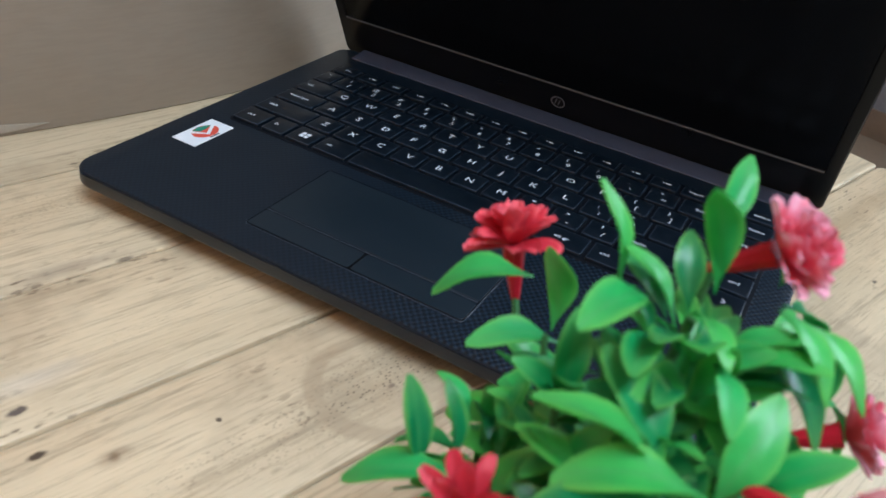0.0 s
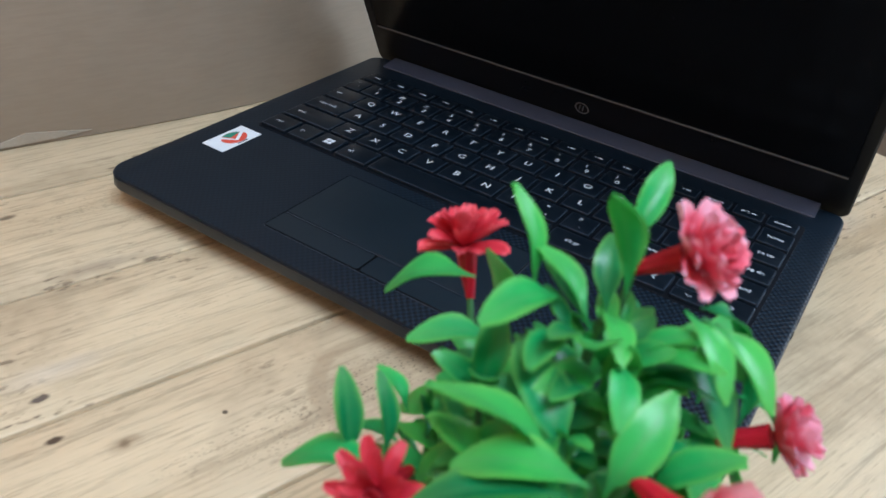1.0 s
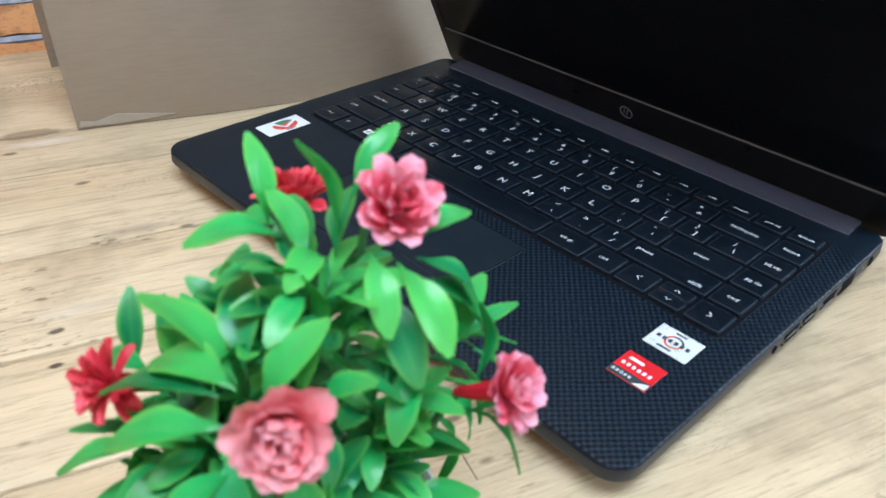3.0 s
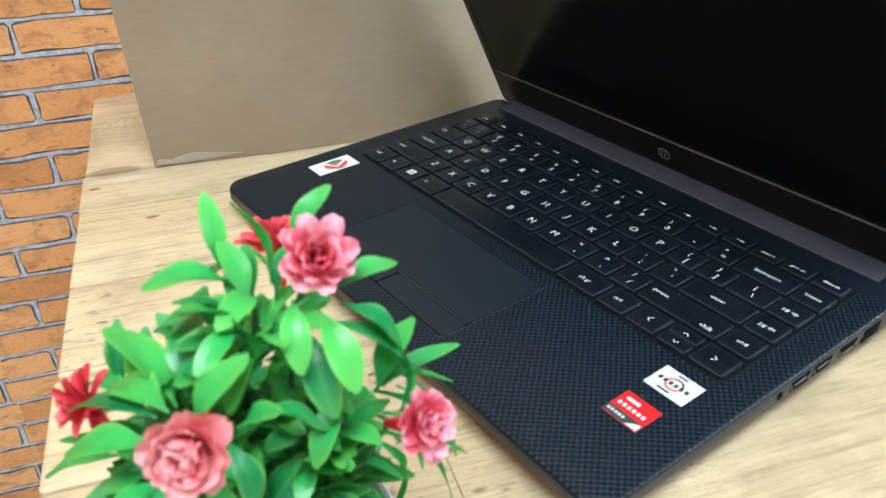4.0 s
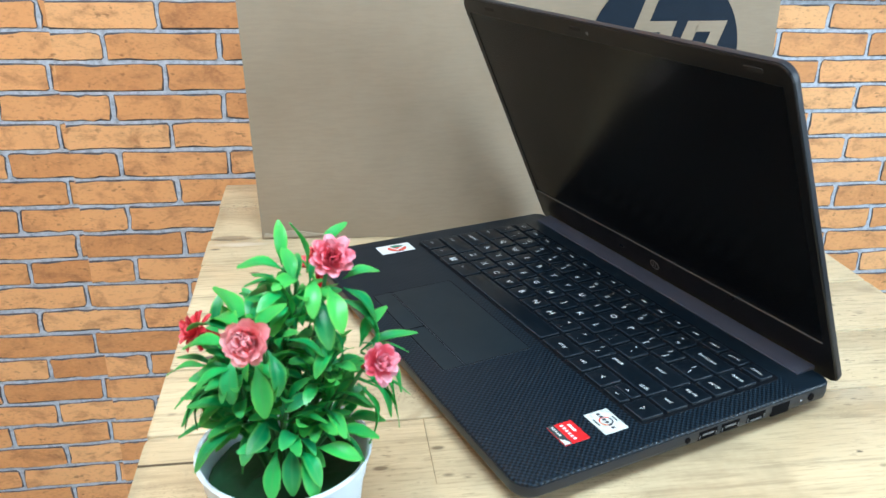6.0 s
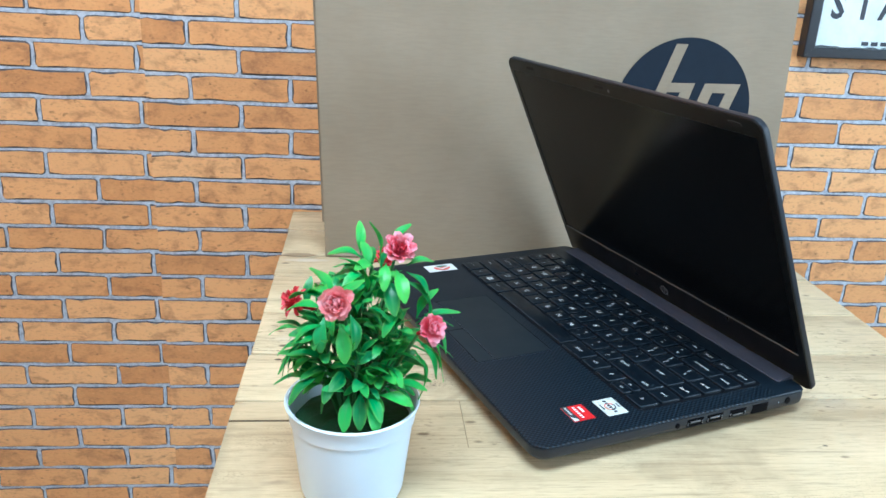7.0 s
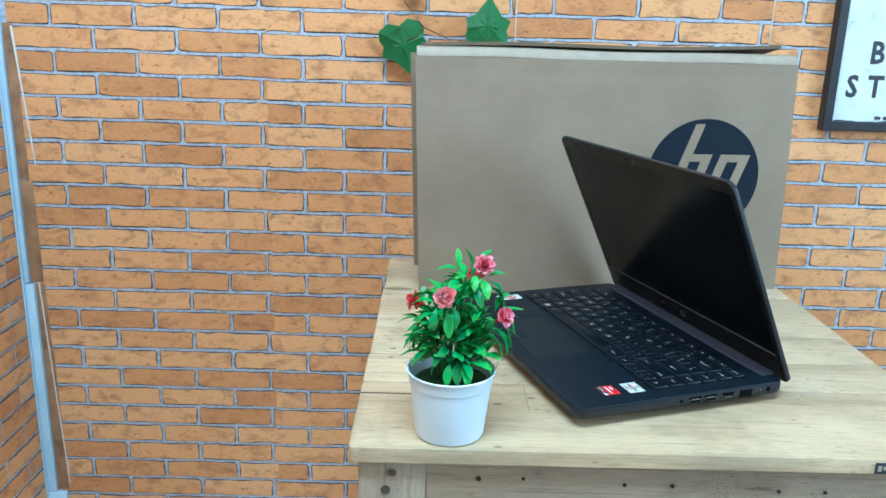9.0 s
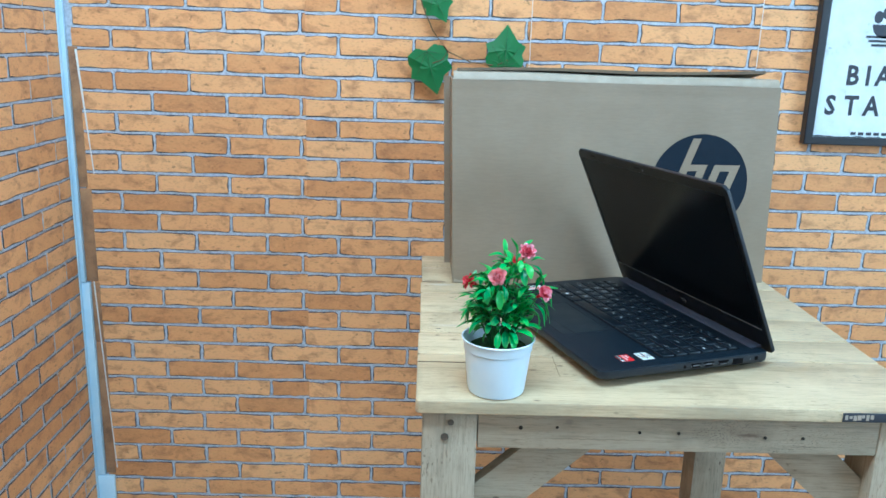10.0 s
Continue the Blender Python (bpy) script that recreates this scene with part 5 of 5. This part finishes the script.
flower((-0.0150, -0.3740, 0.8868), (-0.25, -1.0, 0.35), MAT_ROSE, 0.0098, "full rose-pink fabric flower", petals=(8, 8, 7, 6, 4), reach=(1.0, 1.0, 1.0, 1.0, 0.98), lift=(8, 28, 46, 62, 80), slim=0.95, cup=0.62)
flower((0.0154, -0.3450, 0.9045), (0.15, -0.75, 0.66), MAT_PINK, 0.0098, "crimson-pink fabric flower with white-edged petals", petals=(8, 8, 7, 5, 3), reach=(1.0, 1.0, 0.96, 0.92, 0.88), lift=(10, 30, 48, 64, 80), slim=0.76, cup=0.34)
flower((0.0318, -0.3650, 0.8672), (0.42, -0.75, 0.55), MAT_PINK, 0.0092, "crimson-pink fabric flower with white-edged petals", petals=(8, 8, 7, 5, 3), reach=(1.0, 1.0, 0.96, 0.92, 0.88), lift=(8, 28, 47, 64, 80), slim=0.74, cup=0.32)
flower((-0.0400, -0.3350, 0.8690), (-0.75, -0.35, 0.45), MAT_CRIMSON, 0.0092, "deep red fabric flower", petals=(9, 8, 7, 4), reach=(1.0, 0.95, 0.85, 0.65), slim=0.46, lift=(-10, 20, 46, 74), cup=0.25)
flower((0.0105, -0.2940, 0.8765), (0.0, 0.28, 0.95), MAT_CRIMSON, 0.0115, "bright red fabric flower", petals=(9, 8, 7, 5), reach=(1.0, 0.95, 0.88, 0.72), slim=0.52, lift=(2, 28, 52, 76), cup=0.2)

# ---- ivy garland on the wall ----
ivy = thing("ivy_garland", "hanging artificial ivy garland with broad green leaves", "garland")
VY = 0.468
part("vine", tube([(-0.125, VY, 1.36), (-0.122, VY - 0.004, 1.26), (-0.108, VY - 0.006, 1.185), (-0.085, VY - 0.004, 1.135), (-0.055, VY - 0.002, 1.098), (-0.010, VY - 0.004, 1.079), (0.040, VY - 0.002, 1.074), (0.062, VY - 0.006, 1.085)], 0.0012, 6), MAT_VINE, ivy)
part("vine", tube([(-0.055, VY - 0.002, 1.098), (-0.066, VY - 0.006, 1.082), (-0.085, VY - 0.008, 1.075)], 0.001, 6), MAT_VINE, ivy)


def ivy_leaf(x, z, size, turn, tilt=0.0):
    """A broad five-pointed leaf hanging against the wall, its stalk end at the origin."""
    shape = ((0.0, 0.0), (0.22, -0.10), (0.46, 0.02), (0.50, 0.22), (0.44, 0.34), (0.52, 0.55), (0.30, 0.66), (0.20, 0.80), (0.0, 1.08))
    loop = list(shape) + [(-x_, y_) for x_, y_ in shape[-2:0:-1]]
    bm = bmesh.new()
    mid = bm.verts.new((0, 0.42, 0.05))
    outer = [bm.verts.new((x_, y_, -0.10 * abs(x_) + 0.03 * math.sin(9 * y_ + 4 * x_))) for x_, y_ in loop]
    inner = [bm.verts.new((x_ * 0.5, 0.42 + (y_ - 0.42) * 0.5, 0.035 - 0.05 * (i % 2))) for i, (x_, y_) in enumerate(loop)]
    n = len(loop)
    for i in range(n):
        bm.faces.new((inner[i], outer[i], outer[(i + 1) % n], inner[(i + 1) % n]))
        bm.faces.new((mid, inner[i], inner[(i + 1) % n]))
    bmesh.ops.scale(bm, vec=(size, size, size), verts=bm.verts)
    bmesh.ops.solidify(bm, geom=bm.faces[:], thickness=0.0006)
    ob = part("leaf", bm, MAT_IVY, ivy, m=pose(x, VY - 0.006, z, 90 - tilt, 0, 0) @ pose(0, 0, 0, 0, 0, turn))
    ribs = bmesh.new()
    for tx, ty in ((0, 0.95), (0.36, 0.52), (-0.36, 0.52), (0.34, 0.16), (-0.34, 0.16)):
        tube([(0, 0.02 * size, 0.006 * size + 0.0005), (tx * size * 0.5, ty * size * 0.5, 0.05 * size + 0.0008), (tx * size, ty * size, 0.0006)], [0.0007, 0.0006, 0.0003], 5, ribs)
    part("rib", ribs, MAT_STEM, ob)


ivy_leaf(0.056, 1.072, 0.076, -3, 6)
ivy_leaf(-0.098, 1.099, 0.082, 196, -4)
ivy_leaf(-0.088, 1.205, 0.056, 208, 4)
ivy_leaf(-0.128, 1.290, 0.070, 160, 5)

# ---- framed poster ----
PX0, PX1, PZ0, PZ1 = 0.676, 1.150, 0.937, 1.560
poster = thing("framed_poster", "distressed pale blue coffee poster in a black frame", "poster", pose(PX0, 0.497, PZ0, 90, 0, 0))
PW, PH = PX1 - PX0, PZ1 - PZ0
part("frame", ring_plate(round_rect(0, 0, PW, PH, 0.0008, 3), round_rect(0.0175, 0.0155, PW - 0.0175, PH - 0.0155, 0.0008, 3), 0.0, 0.020, 0.0015), MAT_BLACK_FRAME, poster)
part("sheet", slab(0.015, 0.013, PW - 0.015, PH - 0.013, 0.001, 0.008, 0.0005, 0.0002), MAT_POSTER, poster, "pale blue-white worn poster sheet")


def poster_word(text, x, z, size, gap):
    for i, c in enumerate(text):
        me = lettering(c, size, MAT_INK, 0.0002, bold=0.0016)
        ob = new("letter", me)
        ob.parent = poster
        ob.matrix_basis = pose(x - PX0 + i * gap, z - PZ0, 0.0085) @ Matrix.Diagonal((0.86, 1.0, 1.0, 1.0))


poster_word("BIA", 0.7615, 1.0745, 0.054, 0.0315)
poster_word("STA", 0.7245, 1.0145, 0.054, 0.0425)
mark(poster, "letter_bar", MAT_INK, rect(0.843 - PX0, 0.996 - PZ0, 0.849 - PX0, 1.033 - PZ0), 0.0008, pose(0, 0, 0.0081))
for k in range(5):
    mark(poster, "small_print_bar", MAT_INK, rect(0.775 + 0.016 * k - PX0, 0.9575 - PZ0, 0.786 + 0.016 * k - PX0, 0.9635 - PZ0), 0.0006, pose(0, 0, 0.0081))
# cup emblem
cup = [(0.026 * math.cos(radians(a)), 0.026 * math.sin(radians(a))) for a in range(180, 361, 12)]
mark(poster, "cup", MAT_INK, [(x, z) for x, z in cup], 0.0006, pose(0.812 - PX0, 1.176 - PZ0, 0.0081))
for k, (w_, z_) in enumerate(((0.036, 1.150), (0.030, 1.142), (0.023, 1.134))):
    mark(poster, "saucer_line", MAT_INK, rect(0.812 - w_ - PX0, z_ - PZ0, 0.812 + w_ - PX0, z_ + 0.0045 - PZ0), 0.0006, pose(0, 0, 0.0081))
for k in range(3):
    mark(poster, "bean", MAT_INK, [(0.009 * math.cos(i * math.pi / 8), 0.012 * math.sin(i * math.pi / 8)) for i in range(16)], 0.0006, pose(0.796 + 0.016 * k - PX0, 1.190 + 0.008 * (k % 2) - PZ0, 0.0081))

# torn pale tatters round the sheet's rim
rag = random.Random(8)
mark(poster, "worn_edge", MAT_SLATE, [(0.0178, 0.0200)] + [(0.0178 + abs(rag.gauss(0, 0.0022)), 0.02 + i * 0.012) for i in range(48)] + [(0.0178, 0.60)], 0.0004, pose(0, 0, 0.0081))
mark(poster, "worn_edge", MAT_SLATE, [(0.0178, 0.0158)] + [(PW - 0.0178, 0.0158)] + [(PW - 0.02 - i * 0.009, 0.0158 + abs(rag.gauss(0, 0.0024))) for i in range(48)], 0.0004, pose(0, 0, 0.0081))

# ---- pale seams where two lengths of wallpaper meet ----
for x, z0 in ((0.1095, 1.02), (0.5680, 0.98)):
    part("seam", block(x - 0.0006, BACK - 0.0022, z0, x + 0.0006, BACK + 0.001, 2.55, 0), MAT_TORN, wall_back, "white line of a wallpaper seam")

# ---- bricks of the wallpaper ----
COURSE, LONG = 0.04115, 0.1497
SEAMS = (-0.3385, 0.1095, 0.5680, 1.0200, 1.4700, 1.9200, 2.3700)


def brick_mesh(w, h, seed, bm=None, at=None, depth=0.0014, cut=(False, False)):
    """A flat raised brick with worn, uneven corners, in its own XY plane, facing +Z."""
    r = random.Random(seed)
    pts = []
    corner = min(0.006, w * 0.22)
    radii = [corner * r.uniform(0.3, 0.8) for _ in range(4)]
    radii = [0.0004 if cut[side] else q for side, q in zip((1, 0, 0, 1), radii)]
    ring = round_rect(-w / 2, -h / 2, w / 2, h / 2, radii, 1)
    for (x, y), (x2, y2) in zip(ring, ring[1:] + ring[:1]):
        steps = 5 if abs(x2 - x) > 0.05 else 3 if abs(x2 - x) > 0.02 else 2 if abs(y2 - y) > 0.012 else 1
        for k in range(steps):
            f = (k + (r.uniform(-0.25, 0.25) if k else 0)) / steps
            edge = (cut[0] and x < -w / 2 + 0.002 and x2 < -w / 2 + 0.002) or (cut[1] and x > w / 2 - 0.002 and x2 > w / 2 - 0.002)
            pts.append((x + (x2 - x) * f + (0 if edge else r.uniform(-0.0013, 0.0013)), y + (y2 - y) * f + r.uniform(-0.0013, 0.0011)))
    bm = bm or bmesh.new()
    m = at or Matrix.Identity(4)
    low = [bm.verts.new(m @ Vector((x, y, 0.0))) for x, y in pts]
    inner = [(p[0] + (q[0] - p[0]) * k, p[1] + (q[1] - p[1]) * k) for p, q, k in zip(pts, inset_loop(pts, 0.0014), [r.choice((0.6, 0.9, 1.3, 2.1)) for _ in pts])]
    at_cut = [(cut[0] and x < -w / 2 + 0.0025) or (cut[1] and x > w / 2 - 0.0025) for x, y in pts]
    inner = [((w / 2 if x > 0 else -w / 2) if flat else x, y) for (x, y), flat in zip(inner, at_cut)]
    top = [bm.verts.new(m @ Vector((x, y, depth))) for x, y in inner]
    for i in range(len(pts)):
        j = (i + 1) % len(pts)
        f = bm.faces.new((low[i], low[j], top[j], top[i]))
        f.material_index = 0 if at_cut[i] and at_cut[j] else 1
    bm.faces.new(top)
    return bm


def plain_mesh(name, bm, *mats):
    me = bpy.data.meshes.new(name)
    bm.to_mesh(me)
    bm.free()
    for mt in mats:
        me.materials.append(mt)
    return me


GAP = 0.0045
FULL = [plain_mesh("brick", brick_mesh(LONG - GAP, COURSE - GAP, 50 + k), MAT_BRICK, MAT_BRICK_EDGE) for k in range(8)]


def wallpaper(wall, start, stop, cuts, to_wall, near, z_first, odd, even, most, limit=2.55):
    """Courses of bricks along one wall; near(u, z) picks those that are parts of their own."""
    r = random.Random(21)
    rest, count = bmesh.new(), 0
    z, row = z_first, 0
    while z + COURSE < limit:
        joint = odd if row % 2 else even
        u = joint - math.ceil((joint - start) / LONG) * LONG
        while u < stop:
            a, b = max(u, start), min(u + LONG, stop)
            edges = [a] + [c for c in cuts if a + 0.004 < c < b - 0.004] + [b]
            for p, q in zip(edges, edges[1:]):
                cut = (p != u, q != u + LONG)
                lo, hi = p + (0.0 if cut[0] else GAP / 2), q - (0.0 if cut[1] else GAP / 2)
                w = hi - lo
                if w > 0.006:
                    shift = 0.0015 * (sum(1 for c in cuts if c < (p + q) / 2) % 3)
                    mid = to_wall((lo + hi) / 2, z + COURSE / 2 - shift)
                    if near((p + q) / 2, z) and count < most:
                        full = abs(q - p - LONG) < 1e-6
                        me = FULL[r.randrange(8)] if full else plain_mesh("brick", brick_mesh(w, COURSE - GAP, r.randrange(9999), cut=cut), MAT_BRICK, MAT_BRICK_EDGE)
                        ob = new("brick", me)
                        ob.parent = wall
                        ob.matrix_basis = mid
                        count += 1
                    else:
                        brick_mesh(w, COURSE - GAP, r.randrange(9999), rest, mid, cut=cut)
            u += LONG
        z += COURSE
        row += 1
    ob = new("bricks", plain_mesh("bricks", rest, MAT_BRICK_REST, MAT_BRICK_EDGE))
    ob.parent = wall
    tagged(ob, kind="stuff")


ON_BACK = lambda u, z: pose(u, BACK, z, 90, 0, 0)
wallpaper(wall_back, LEFT + 0.021, SEAMS[1], SEAMS[:1], ON_BACK, lambda u, z: u < 0.12 and 0.26 < z < 1.22, 0.0126, -0.648, -0.722, 210)
wallpaper(wall_back, SEAMS[1], RIGHT, SEAMS[2:], ON_BACK, lambda u, z: 0.42 < u < 0.90 and 0.50 < z < 1.22, 0.0126, -0.722, -0.648, 88)
wallpaper(wall_left, -BACK + 0.012, -FRONT, (0.35, 0.80, 1.25, 1.70, 2.15), lambda u, z: pose(LEFT, -u, z, 90, 0, 90), lambda u, z: u < 0.15 and 0.1 < z < 1.3, 0.0003, -0.284, -0.357, 200)
